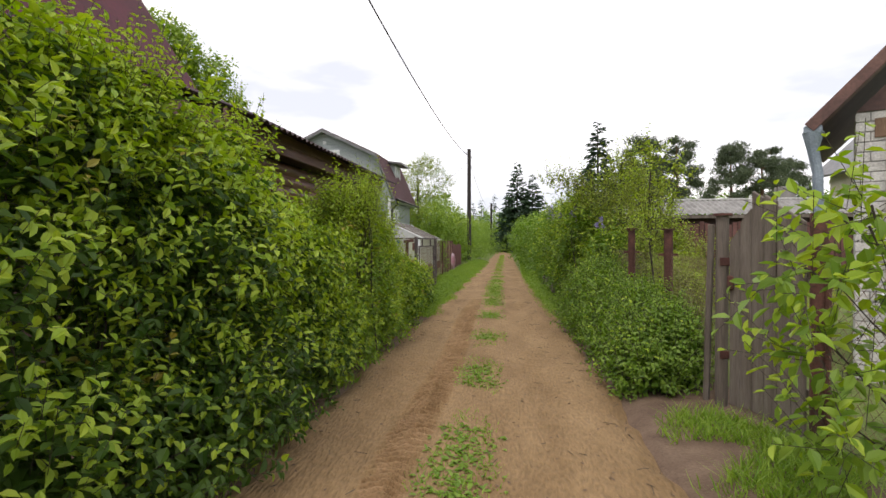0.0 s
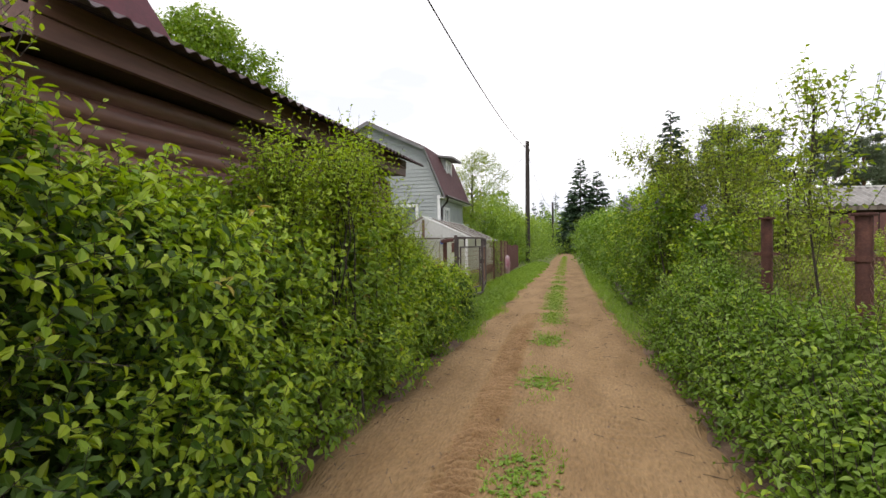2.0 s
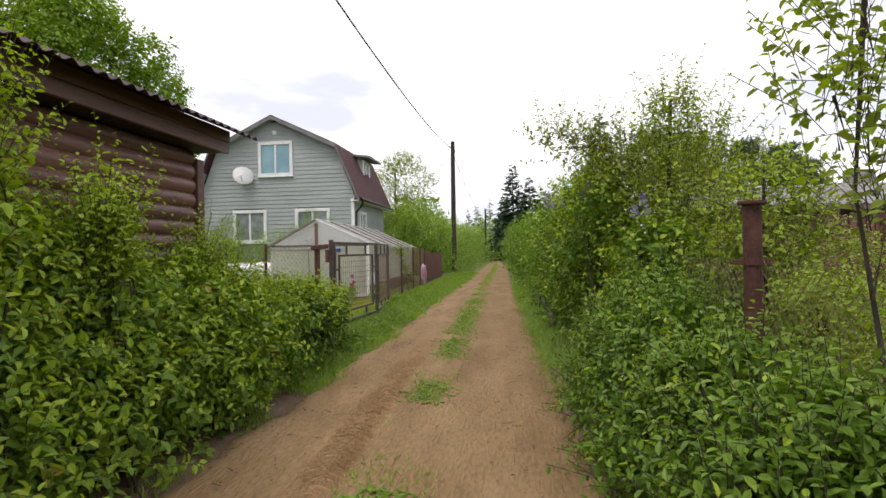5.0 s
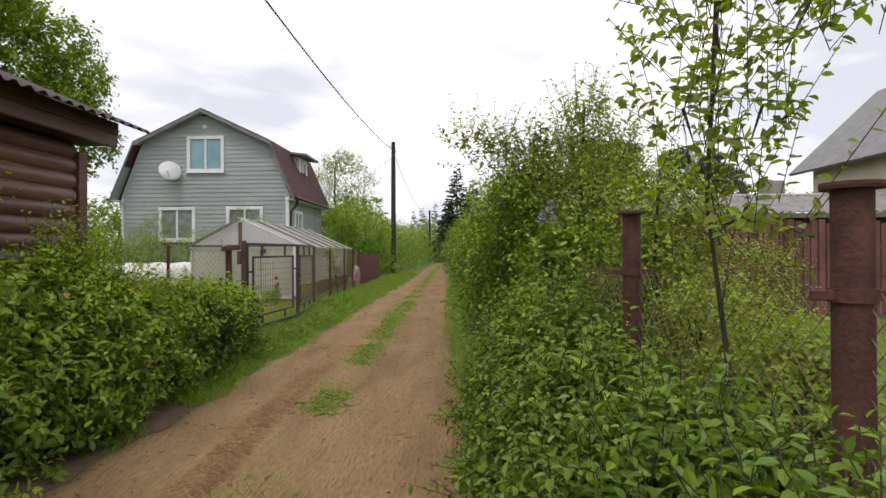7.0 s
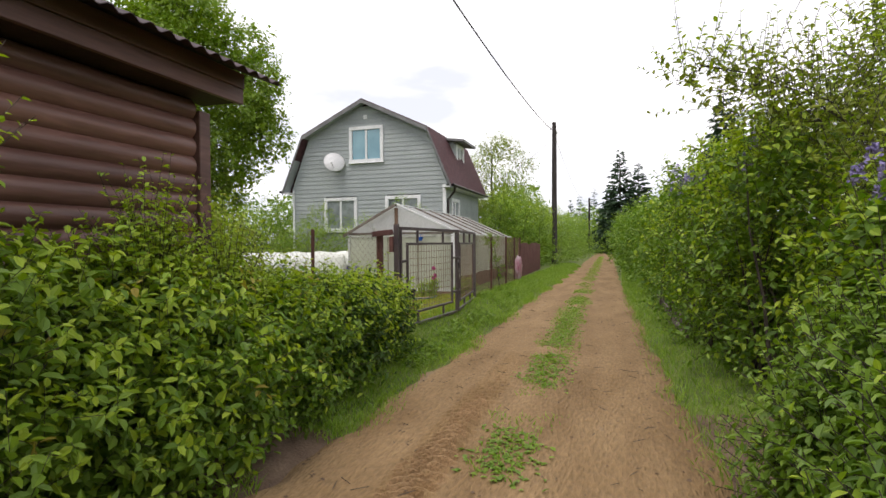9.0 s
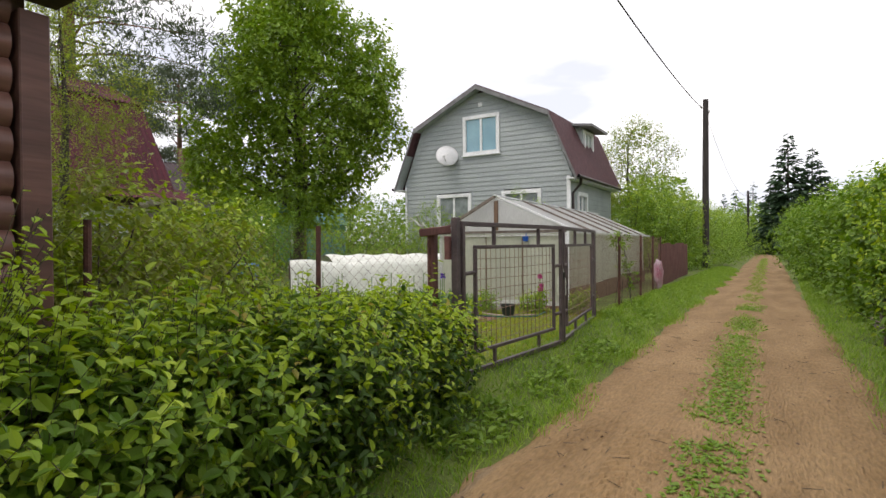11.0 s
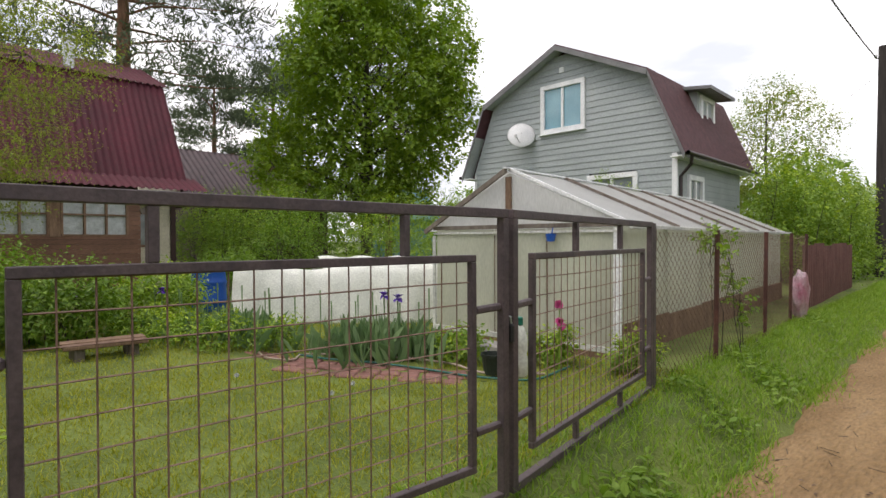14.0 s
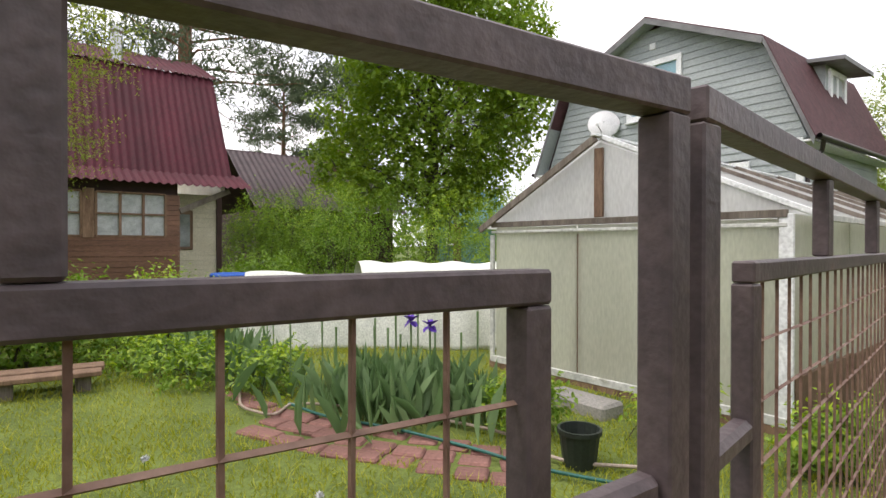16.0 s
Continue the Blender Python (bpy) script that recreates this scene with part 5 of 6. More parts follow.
part("ridge_cap", beam((4.95, 22.05, 3.1), (14.85, 22.05, 3.1), 0.2, 0.05), M["old_white"], shed)
part("fascia_board", box((5.0, 20.12, 2.3), (14.8, 20.15, 2.42)), M["oldwood"], shed)
part("chimney", box((10.2, 22.6, 2.6), (10.8, 23.1, 3.6), 0.02), M["concrete"], shed)

wh = thing("brick_house", "white-painted brick house with timber gable roof", "house")
WX, WY = 3.41, 6.2
part("wall", box((WX + 0.01, WY + 0.012, 0), (7.1, 8.9, 2.8)), M["mortar"], wh)
for r_ in range(28):
    x_, first = WX, r_ % 2
    while x_ < 6.9:
        w_ = 0.125 if first else 0.25
        first = False
        if not (3.66 < x_ + w_ / 2 < 5.2 and 1.0 < r_ * 0.1 + 0.05 < 2.5):
            part("brick", box((x_, WY, r_ * 0.1), (x_ + w_ - 0.012, WY + 0.06, r_ * 0.1 + 0.088), 0.004), M["wbrick"], wh)
        x_ += w_
    for y_ in (6.27, 6.53, 6.79, 7.05):
        part("brick", box((WX - 0.002, y_, r_ * 0.1), (WX + 0.05, y_ + 0.238, r_ * 0.1 + 0.088), 0.004), M["wbrick"], wh)
window_unit(wh, 3.72, 5.1, 1.05, 2.45, WY - 0.005, pane_grey, 2)
part("lintel", box((3.56, WY - 0.02, 2.53), (5.3, WY + 0.02, 2.72), 0.005), M["brownwood"], wh, "brown timber lintel")
ridge, half = 5.25, 2.22
for s_ in (-1, 1):
    lo_, hi_ = (ridge + s_ * half, 2.7), (ridge, 5.0)
    c = [(lo_[0], 6.0, lo_[1]), (lo_[0], 9.2, lo_[1]), (hi_[0], 9.2, hi_[1]), (hi_[0], 6.0, hi_[1])]
    part("roof", slab(c if s_ > 0 else c[::-1], 0.05), M["darkroof"], wh)
    part("verge_board", beam((lo_[0], 5.98, lo_[1] - 0.04), (hi_[0], 5.98, hi_[1] - 0.04), 0.03, 0.11), M["fascia"], wh)
    part("soffit", slab([(lo_[0], 6.0, lo_[1] - 0.09), (lo_[0], WY, lo_[1] - 0.09), (hi_[0], WY, hi_[1] - 0.09), (hi_[0], 6.0, hi_[1] - 0.09)], 0.015 * s_), M["fascia"], wh)
gw = bmesh.new()
for yy, flip in ((WY - 0.01, 1), (WY + 0.04, -1)):
    gw.faces.new([gw.verts.new((x_, yy, z_)) for x_, z_ in ((WX, 2.8), (7.1, 2.8), (ridge, 4.72))][::flip])
part("gable", gw, M["fascia"], wh)
v, f = tube([(3.06, 6.06, 2.62), (3.06, 6.06, 2.45), (3.1, 6.08, 2.2), (3.13, 6.1, 0.1)], [0.1, 0.055, 0.05, 0.05], 12)
raw("drainpipe", v, f, M["bluezinc"], wh, "blue-grey metal drainpipe")
part("pipe_hopper", box((2.98, 5.98, 2.6), (3.14, 6.14, 2.68), 0.01), M["bluezinc"], wh)
wh.matrix_basis = Matrix.Translation((3.06, 6.06, 0)) @ Matrix.Rotation(radians(-29), 4, "Z") @ Matrix.Translation((-3.06, -6.06, 0))
farw = thing("house", "pale house beyond the gardens", "house")
part("wall", box((11.5, 20.0, 0), (17, 26, 4.6)), M["cream"], farw)
part("roof", slab([(10.9, 19.5, 4.3), (10.9, 26.5, 4.3), (14.2, 26.5, 7.4), (14.2, 19.5, 7.4)][::-1], 0.1), M["grey_edge"], farw)
part("roof", slab([(14.2, 19.5, 7.4), (14.2, 26.5, 7.4), (17.5, 26.5, 4.3), (17.5, 19.5, 4.3)][::-1], 0.1), M["grey_edge"], farw)
gw = bmesh.new()
for q in (((11.5, 19.97, 4.55), (17, 19.97, 4.55), (14.2, 19.97, 7.2)), ((17, 20.1, 4.55), (11.5, 20.1, 4.55), (14.2, 20.1, 7.2))):
    gw.faces.new([gw.verts.new(p) for p in q])
part("gable", gw, M["cream"], farw)
window_unit(farw, 12.0, 13.1, 3.0, 4.2, 19.98, pane_grey)
farw.location.x = 2.3


# ---- hedge along the lane ----
def hedge_top(y):
    return float(np.interp(y, (0, 2.5, 3.4, 4.4, 5.2, 6.2, 7.4, 8.2, 9.2, 10.5, 12, 13.6), (2.75, 2.7, 2.5, 2.2, 1.85, 1.95, 2.1, 1.85, 1.42, 1.2, 1.0, 0.86)))


def hedge_front(y):
    return float(np.interp(y, (0, 3, 6, 10, 13.6), (-1.64, -1.6, -1.7, -1.88, -2.2)))


for i, (ya, yb) in enumerate(((0.6, 2.8), (2.8, 5.0), (5.0, 7.2), (7.2, 9.4), (9.4, 11.6), (11.6, 13.3))):
    bl = []
    for y in np.arange(ya + 0.25, yb + 0.1, 0.5):
        top, fx = hedge_top(y), hedge_front(y)
        j = rng.normal() * 0.05
        bl.append((fx - 0.52 + j, y, 0.42, 0.55, 0.48, 0.5))
        bl.append((fx - 0.7 + j * 2, y + rng.normal() * 0.08, top * 0.5 + 0.1, 0.58, 0.5, top * 0.36))
        bl.append((fx - 0.85 + rng.normal() * 0.1, y + rng.normal() * 0.15, top - 0.5, 0.45, 0.4, 0.42))
    lab = "tall overgrown leafy hedge with pale young shoots" if ya < 5 else "dense green leafy hedge beside the lane"
    near = ya < 5
    shrub("hedge_shrub", lab, bl, 3300 if near else 3300, 9, 0.085, 0.043, [L["deep"] if near or ya > 11 else L["fresh"] if ya < 9 else L["mature"], L["young"], L["bronze"]], "lane hedge", stems=14, reach=0.28, young=1.4 if ya < 9 else 0.9, bronze=0.035, rise=0.45, twig=0.0014, face=0.6, shell=(0.72, 1.06), inner=900, category="hedge")
# taller whips out of the hedge
for x, y, h, r in ((-2.0, 6.9, 2.62, 0.34), (-2.05, 7.5, 2.72, 0.3), (-2.1, 6.2, 2.5, 0.3), (-2.2, 4.0, 2.75, 0.45), (-2.3, 3.0, 3.0, 0.55), (-2.1, 8.4, 2.25, 0.25), (-2.3, 9.7, 1.95, 0.22), (-2.4, 10.4, 1.7, 0.22)):
    shrub("hedge_shoot", "pale young shoots standing out of the hedge", [(x, y, h - 0.75, r * 0.8, r * 0.8, 0.5)], 210, 10, 0.055, 0.028, [L["young"], L["young"], L["bronze"]], "hedge shoots", stems=7, reach=0.42, young=2.0, rise=1.3, shell=(0.1, 0.8), twig=0.0014, category="hedge")

# ---- right-hand growth ----
fresh = [L["fresh"], L["young"], L["bronze"]]
olive = [L["olive"], L["young"], L["bronze"]]
dark = [L["mature"], L["fresh"], L["bronze"]]
for x, y, h, r in ((1.45, 5.75, 0.7, 0.42), (1.5, 6.6, 0.85, 0.48), (1.45, 7.5, 0.85, 0.46), (1.4, 8.4, 0.88, 0.48), (1.35, 9.3, 1.05, 0.5), (1.4, 10.2, 1.1, 0.5), (1.9, 10.6, 1.2, 0.5)):
    bl = [(x, y, h * 0.4, r, r * 1.05, h * 0.42), (x + 0.15, y + 0.1, h * 0.72, r * 0.75, r * 0.8, h * 0.32), (x - 0.12, y - 0.25, h * 0.25, r * 0.8, r * 0.7, h * 0.28)]
    shrub("elder_bush", "bright green elder bush at the lane's edge", bl, 950, 9, 0.07, 0.034, [L["mature"], L["fresh"], L["young"]], "lane-side bushes", stems=12, reach=0.26, young=1.1, rise=0.4, shell=(0.68, 1.05), inner=250, bronze=0.1, category="bush")
for x, y, h, r, n in ((1.85, 11.4, 1.7, 0.7, 900), (1.55, 13.0, 2.45, 0.85, 1250), (1.5, 14.6, 2.6, 0.9, 1250), (1.45, 16.6, 2.7, 0.95, 1200), (1.5, 18.8, 2.5, 1.0, 1100), (1.5, 21.4, 2.65, 1.1, 1000), (1.5, 24.5, 2.5, 1.2, 1300), (1.35, 28, 2.9, 1.3, 1300), (1.2, 32.5, 2.7, 1.5, 1200), (1.0, 38, 3.2, 1.6, 1200), (0.9, 45, 3.3, 1.9, 1100), (0.9, 54, 3.7, 2.2, 1000)):
    bl = []
    for k in range(9):
        a = k * 2.4
        q = 0.12 + 0.85 * (k / 8)
        bl.append((x + r * 0.35 * math.cos(a) + 0.35 * (1 - q), y + r * 0.6 * math.sin(a), h * q * 0.92, r * (0.85 - 0.45 * q), r * (0.9 - 0.35 * q), h * 0.2))
    far = y > 20
    shrub("lilac_bush" if y < 20 else "roadside_bush", "dense lilac bush with dark lower leaves" if y < 20 else "thick green bush lining the lane", bl, n, 7 if not far else 5, 0.085 if not far else 0.15, 0.052 if not far else 0.095, [L["mature"], L["young"] if y < 22 else L["fresh"], L["bronze"]], "lane bushes", stems=18, stem_r=0.02, reach=0.3, young=0.55 if far else 0.95, shell=(0.68, 1.06), inner=260, fine=y < 18, category="bush")

edging = thing("low_fence", "low weathered board edging under the lilacs", "fence")
for k in range(7):
    y_ = 15.0 + 0.8 * k
    part("board", box((1.02, y_, 0.12), (1.045, y_ + 0.78, 0.24 + 0.02 * (k % 2)), 0.005), M["oldwood"], edging)
    part("stake", box((1.05, y_ + 0.02, -0.02), (1.085, y_ + 0.06, 0.36), 0.004), M["oldwood"], edging)


def panicles(x, y, z, n, label):
    ob = thing("lilac_flowers", label, "flower", "lilac blooms")
    for _ in range(n):
        c = np.array((x, y, z)) + rng.normal(size=3) * 0.08
        m_ = 70
        t = rng.uniform(0, 1, m_)
        a = rng.uniform(0, 6.28, m_)
        rr = 0.055 * (1 - 0.75 * t) * np.sqrt(rng.uniform(0.2, 1, m_))
        p = c + np.stack([rr * np.cos(a), rr * np.sin(a), t * 0.13], 1)
        v, f = leaves(p, ball(m_), ball(m_), 0.03, 0.026, False)
        raw("panicle", v, f, M["lilac"], ob)


for x, y, z_ in ((1.15, 14.9, 2.1), (1.1, 16.3, 2.35), (1.05, 16.9, 2.2), (1.3, 12.9, 2.1), (1.75, 11.4, 1.75)):
    panicles(x, y, z_, 4, "pale violet lilac blooms on the bush")


def tree(name, label, foot, h, blobs, shoots, per, leaf, wide, mats, trunk_r, category="tree", group="", bark="bark", **kw):
    ob = thing(name, label, category, group)
    zf = float(land(foot[0], foot[1])) - 0.1
    pts = [(foot[0], foot[1], zf), (foot[0] + 0.02 * h, foot[1], zf + h * 0.3), (foot[0] - 0.01 * h, foot[1] + 0.02 * h, zf + h * 0.62), (foot[0], foot[1], zf + h * 0.95)]
    v, f = tube(pts, [trunk_r, trunk_r * 0.75, trunk_r * 0.45, 0.012], 10)
    raw("trunk", v, f, M[bark], ob, smooth=True)
    lv = []
    for b in blobs:
        t = min(0.9, max(0.22, (b[2] - zf) / h * 0.75))
        st = np.array(foot + (zf + h * t,))
        e = np.array(b[:3]) + np.array([0, 0, b[5] * 0.3])
        lv.append(limbs(st, [e], trunk_r * 0.35 * (1.15 - t), 5, 0.06, 0.008))
        for _ in range(3):
            d = ball(1)[0] * np.array(b[3:]) * 0.85
            lv.append(limbs(np.array(b[:3]), [np.array(b[:3]) + d], trunk_r * 0.1, 4, 0.05, 0.004))
    v, f = join(lv)
    raw("framework", v, f, M[bark], ob)
    crown("crown", blobs, shoots, per, leaf, wide, mats, ob, **kw)
    return ob


# saplings and young fruit trees inside the right-hand fence
tree("sapling", "young fruit tree with thin dark trunk and broad light leaves", (1.91, 7.95), 2.75, [(1.9, 7.95, 2.35, 0.34, 0.34, 0.3), (1.72, 7.85, 2.0, 0.3, 0.3, 0.2), (2.15, 8.05, 2.05, 0.32, 0.3, 0.22), (1.92, 8.0, 2.65, 0.2, 0.2, 0.22), (1.98, 7.85, 1.6, 0.34, 0.3, 0.22), (2.2, 7.8, 2.4, 0.25, 0.25, 0.2)], 135, 8, 0.068, 0.036, [L["olive"], L["young"], L["bronze"]], 0.017, reach=0.36, young=0.9, rise=0.9, shell=(0.2, 1.0))
tree("sapling", "slender sapling with light green leaves", (2.5, 10.3), 2.2, [(2.5, 10.3, 1.75, 0.5, 0.5, 0.4), (2.3, 10.1, 1.35, 0.45, 0.45, 0.35), (2.8, 10.6, 1.5, 0.5, 0.5, 0.4)], 330, 8, 0.07, 0.038, olive, 0.025, reach=0.32, young=0.8, rise=0.7, shell=(0.3, 1.0))
tree("apple_tree", "loose-crowned fruit tree with upright leafy twigs", (2.4, 12.6), 3.5, [(2.4, 12.5, 2.75, 0.7, 0.7, 0.4), (1.75, 12.3, 2.35, 0.65, 0.6, 0.4), (2.9, 12.7, 2.4, 0.6, 0.6, 0.45), (2.4, 12.7, 3.2, 0.35, 0.35, 0.3), (1.35, 12.6, 2.75, 0.45, 0.45, 0.25), (0.9, 12.5, 2.9, 0.3, 0.3, 0.15), (2.3, 11.6, 1.9, 0.6, 0.6, 0.4)], 760, 8, 0.075, 0.036, olive, 0.06, reach=0.45, young=0.8, rise=1.0, shell=(0.3, 1.0))
tree("apple_tree", "thin fruit tree with sparse crown", (3.2, 15.3), 3.7, [(3.2, 15.3, 3.0, 0.6, 0.6, 0.5), (2.8, 15.2, 2.5, 0.7, 0.7, 0.5), (3.7, 15.6, 2.6, 0.7, 0.7, 0.5), (3.2, 15.6, 2.0, 0.8, 0.8, 0.5)], 560, 8, 0.078, 0.04, olive, 0.06, reach=0.45, young=0.7, rise=1.0, shell=(0.2, 1.02))
for x, y, h, r in ((2.3, 8.3, 1.0, 0.36), (4.3, 12.5, 1.5, 0.7), (2.35, 9.3, 1.15, 0.45), (2.9, 11.6, 1.4, 0.6), (3.4, 13.6, 1.7, 0.9), (2.6, 14.2, 1.8, 0.8), (4.0, 15.2, 1.8, 0.9)):
    shrub("currant_bush", "twiggy bush with yellowish leaves behind the fence", [(x, y, h * 0.35, r, r, h * 0.35), (x + 0.1, y, h * 0.72, r * 0.8, r * 0.8, h * 0.3)], 1000, 7, 0.06, 0.035, olive, "garden bushes", stems=14, reach=0.3, young=0.5, category="bush", fine=False)
# branch reaching in at the start, beside the plank gate
tree("sapling", "young tree with broad light leaves by the gate", (1.95, 3.05), 1.8, [(1.58, 3.2, 1.3, 0.3, 0.3, 0.22), (1.75, 3.25, 0.85, 0.3, 0.3, 0.25), (1.85, 3.1, 1.65, 0.2, 0.2, 0.15), (1.7, 3.0, 0.5, 0.28, 0.3, 0.25), (1.9, 3.2, 1.5, 0.25, 0.3, 0.3)], 100, 7, 0.125, 0.062, [L["fresh"], L["young"], L["bronze"]], 0.03, reach=0.42, young=1.2, rise=0.15, shell=(0.2, 1.0))

# ---- trees of the gardens and beyond ----
mb = []
for k in range(46):
    q = (k + 0.5) / 46
    a = k * 2.4
    zz = 3.0 + 11.0 * q
    R = 5.1 * math.sin(math.pi * min(0.97, 0.16 + 0.8 * q)) ** 0.75
    rr = R * (0.45 + 0.5 * ((k * 7) % 5) / 4)
    s_ = 1.15 + 0.35 * math.sin(k * 3.1)
    mb.append((-21.2 + rr * math.cos(a), 29.3 + rr * math.sin(a), zz, s_ * 1.15, s_ * 1.15, s_ * 0.8))
mb += [(-25.6, 27.6, 6.0, 1.5, 1.5, 1.2), (-25.2, 27.2, 8.0, 1.5, 1.5, 1.2), (-24.6, 28.0, 4.4, 1.5, 1.5, 1.0), (-24.8, 27.8, 9.8, 1.3, 1.3, 1.1), (-17.4, 30.6, 8.6, 1.3, 1.3, 1.4), (-17.2, 30.9, 6.9, 1.4, 1.4, 1.2), (-18.0, 30.5, 9.9, 1.0, 1.0, 1.0)]
tree("maple_tree", "large leafy maple with broad green crown", (-21.2, 29.3), 13.5, mb, 11000, 5, 0.25, 0.19, [L["maple"], L["fresh"], L["bronze"]], 0.28, reach=0.55, young=0.6, rise=0.35, fine=False, shell=(0.5, 1.05))
ob_ = [(-12.4, 14.9, 3.2, 1.3, 1.3, 0.9), (-12.0, 15.4, 4.6, 1.2, 1.2, 0.8), (-12.8, 14.7, 5.6, 1.0, 1.0, 0.8), (-11.9, 14.4, 2.4, 1.1, 1.1, 0.8), (-12.4, 15.0, 6.4, 0.7, 0.7, 0.6)]
tree("willow_tree", "small-leaved garden tree before the cottage", (-12.4, 14.9), 6.6, ob_, 3200, 7, 0.075, 0.03, olive, 0.12, reach=0.5, young=0.35, rise=0.3, fine=False)
for x, y, h, r, m_ in ((-8.5, 15.2, 0.95, 0.6, dark), (-8.9, 14.3, 1.1, 0.7, dark), (-10.3, 14.6, 1.2, 0.8, dark), (-7.2, 13.2, 1.5, 0.8, olive), (-5.6, 13.0, 1.5, 0.7, olive), (-8.8, 12.8, 1.8, 0.9, olive), (-4.5, 12.6, 1.6, 0.6, olive), (-4.1, 11.6, 1.7, 0.6, olive), (-14.3, 21.3, 2.3, 1.1, dark), (-15.8, 21.8, 2.9, 1.3, fresh), (-17.4, 22.3, 3.3, 1.4, dark), (-20.5, 33.0, 3.6, 2.0, fresh), (-23.5, 31.5, 3.2, 1.8, dark), (-16.8, 31.5, 3.4, 1.6, fresh), (-26.0, 33.5, 3.4, 2.0, fresh), (-12.8, 23.6, 2.6, 1.3, fresh), (-10.8, 24.3, 2.0, 1.1, fresh), (-8.8, 24.8, 2.2, 1.1, fresh), (-7.4, 26.8, 2.6, 1.0, fresh), (-16.8, 23.5, 3.0, 1.5, dark), (-12.3, 27.9, 3.0, 0.9, fresh), (-8.6, 28.0, 3.2, 0.8, fresh), (-11.9, 18.6, 1.0, 0.8, dark), (-9.2, 16.4, 0.8, 0.7, fresh), (-17.4, 20.2, 2.7, 0.9, fresh), (-18.9, 20.9, 3.1, 1.2, dark), (-16.4, 20.6, 2.4, 0.9, fresh), (-20.5, 22.6, 3.3, 1.4, fresh), (-18.5, 26.0, 4.0, 1.8, dark), (-14.8, 27.5, 3.4, 1.4, fresh)):
    shrub("garden_bush", "leafy green bush in the garden", [(x, y, 0.25 + h * 0.33, r, r, h * 0.34), (x + 0.2 * r, y + 0.1, 0.2 + h * 0.7, r * 0.75, r * 0.75, h * 0.3), (x - 0.4 * r, y, 0.2 + h * 0.5, r * 0.6, r * 0.6, h * 0.28)], 800, 6, 0.085, 0.048, m_, "garden bushes", stems=9, reach=0.32, young=0.4, fine=False, category="bush")
for x, y, h, r in ((-4.6, 32.0, 3.6, 1.2), (-4.3, 34.5, 4.0, 1.4), (-5.2, 36.8, 5.2, 1.8), (-4.4, 40.0, 4.0, 1.7), (-4.6, 45, 3.8, 1.9), (-4.6, 51, 4.0, 2.1), (-4.8, 58, 4.4, 2.4), (-4.4, 67, 4.4, 2.6)):
    bl = [(x + r * 0.5 * math.cos(k * 2.4), y + r * 0.6 * math.sin(k * 2.4), 0.2 + h * (0.12 + 0.1 * k), r * (0.8 - 0.05 * k), r * (0.8 - 0.05 * k), h * 0.17) for k in range(8)]
    shrub("roadside_bush", "tall green bush beside the lane", bl, 1700, 5, 0.13, 0.08, fresh, "lane bushes", stems=10, stem_r=0.025, reach=0.4, young=0.4, fine=False, category="bush")
gb = [(-7.0 + 1.7 * math.cos(k * 2.4) * (0.4 + 0.6 * (k % 3) / 2), 39.0 + 1.7 * math.sin(k * 2.4), 2.6 + 0.42 * k, 1.0, 1.0, 0.75) for k in range(12)]
tree("rowan_tree", "airy light green tree behind the grey house", (-7.0, 39.0), 7.6, gb, 3000, 5, 0.13, 0.07, [L["olive"], L["fresh"], L["bronze"]], 0.12, reach=0.5, young=0.4, fine=False)


def conifer(name, label, x, y, h, w, rows=16, needles=26, mat_=None, group="spruces"):
    """A spruce: trunk and whorls of drooping sprays."""
    ob = thing(name, label, "tree", group)
    v, f = tube([(x, y, -0.2), (x, y, h * 0.5), (x, y, h)], [h * 0.016, h * 0.01, 0.015], 8)
    raw("trunk", v, f, M["bark"], ob)
    base, way, nor, ln, wd = [], [], [], [], []
    for i in range(rows):
        q = i / rows
        zz0 = h * (0.06 + 0.93 * q)
        reach = w * (1 - q) ** 0.85 * (0.9 + 0.25 * math.sin(i * 2.7)) + 0.12
        for b in range(11):
            a = b * 0.571 + i * 0.9 + rng.normal() * 0.15
            d = np.array((math.cos(a), math.sin(a), -0.25 + 0.5 * q))
            zz = min(zz0 + rng.uniform(-0.9, 0.9) * h / rows, h * 0.985)
            rl = reach * rng.uniform(0.6, 1.15)
            for s in range(max(3, int(needles * (1 - q) * 0.35) + 3)):
                t = rng.uniform(0.15, 1)
                base.append((x + d[0] * rl * t, y + d[1] * rl * t, zz + d[2] * rl * t + 0.1 * rl * t * t))
                sd = rng.choice((-1, 1)) * rng.uniform(0.2, 0.9)
                way.append((d[0] - d[1] * sd, d[1] + d[0] * sd, -0.25 + rng.normal() * 0.15))
                nor.append((rng.normal() * 0.4, rng.normal() * 0.4, 1))
                ln.append(0.3 + 0.32 * reach)
                wd.append(0.16 + 0.14 * reach)
    v, f = leaves(np.array(base), np.array(way), np.array(nor), np.array(ln), np.array(wd), False)
    raw("crown", v, f, mat_ or L["spruce"], ob)
    return ob


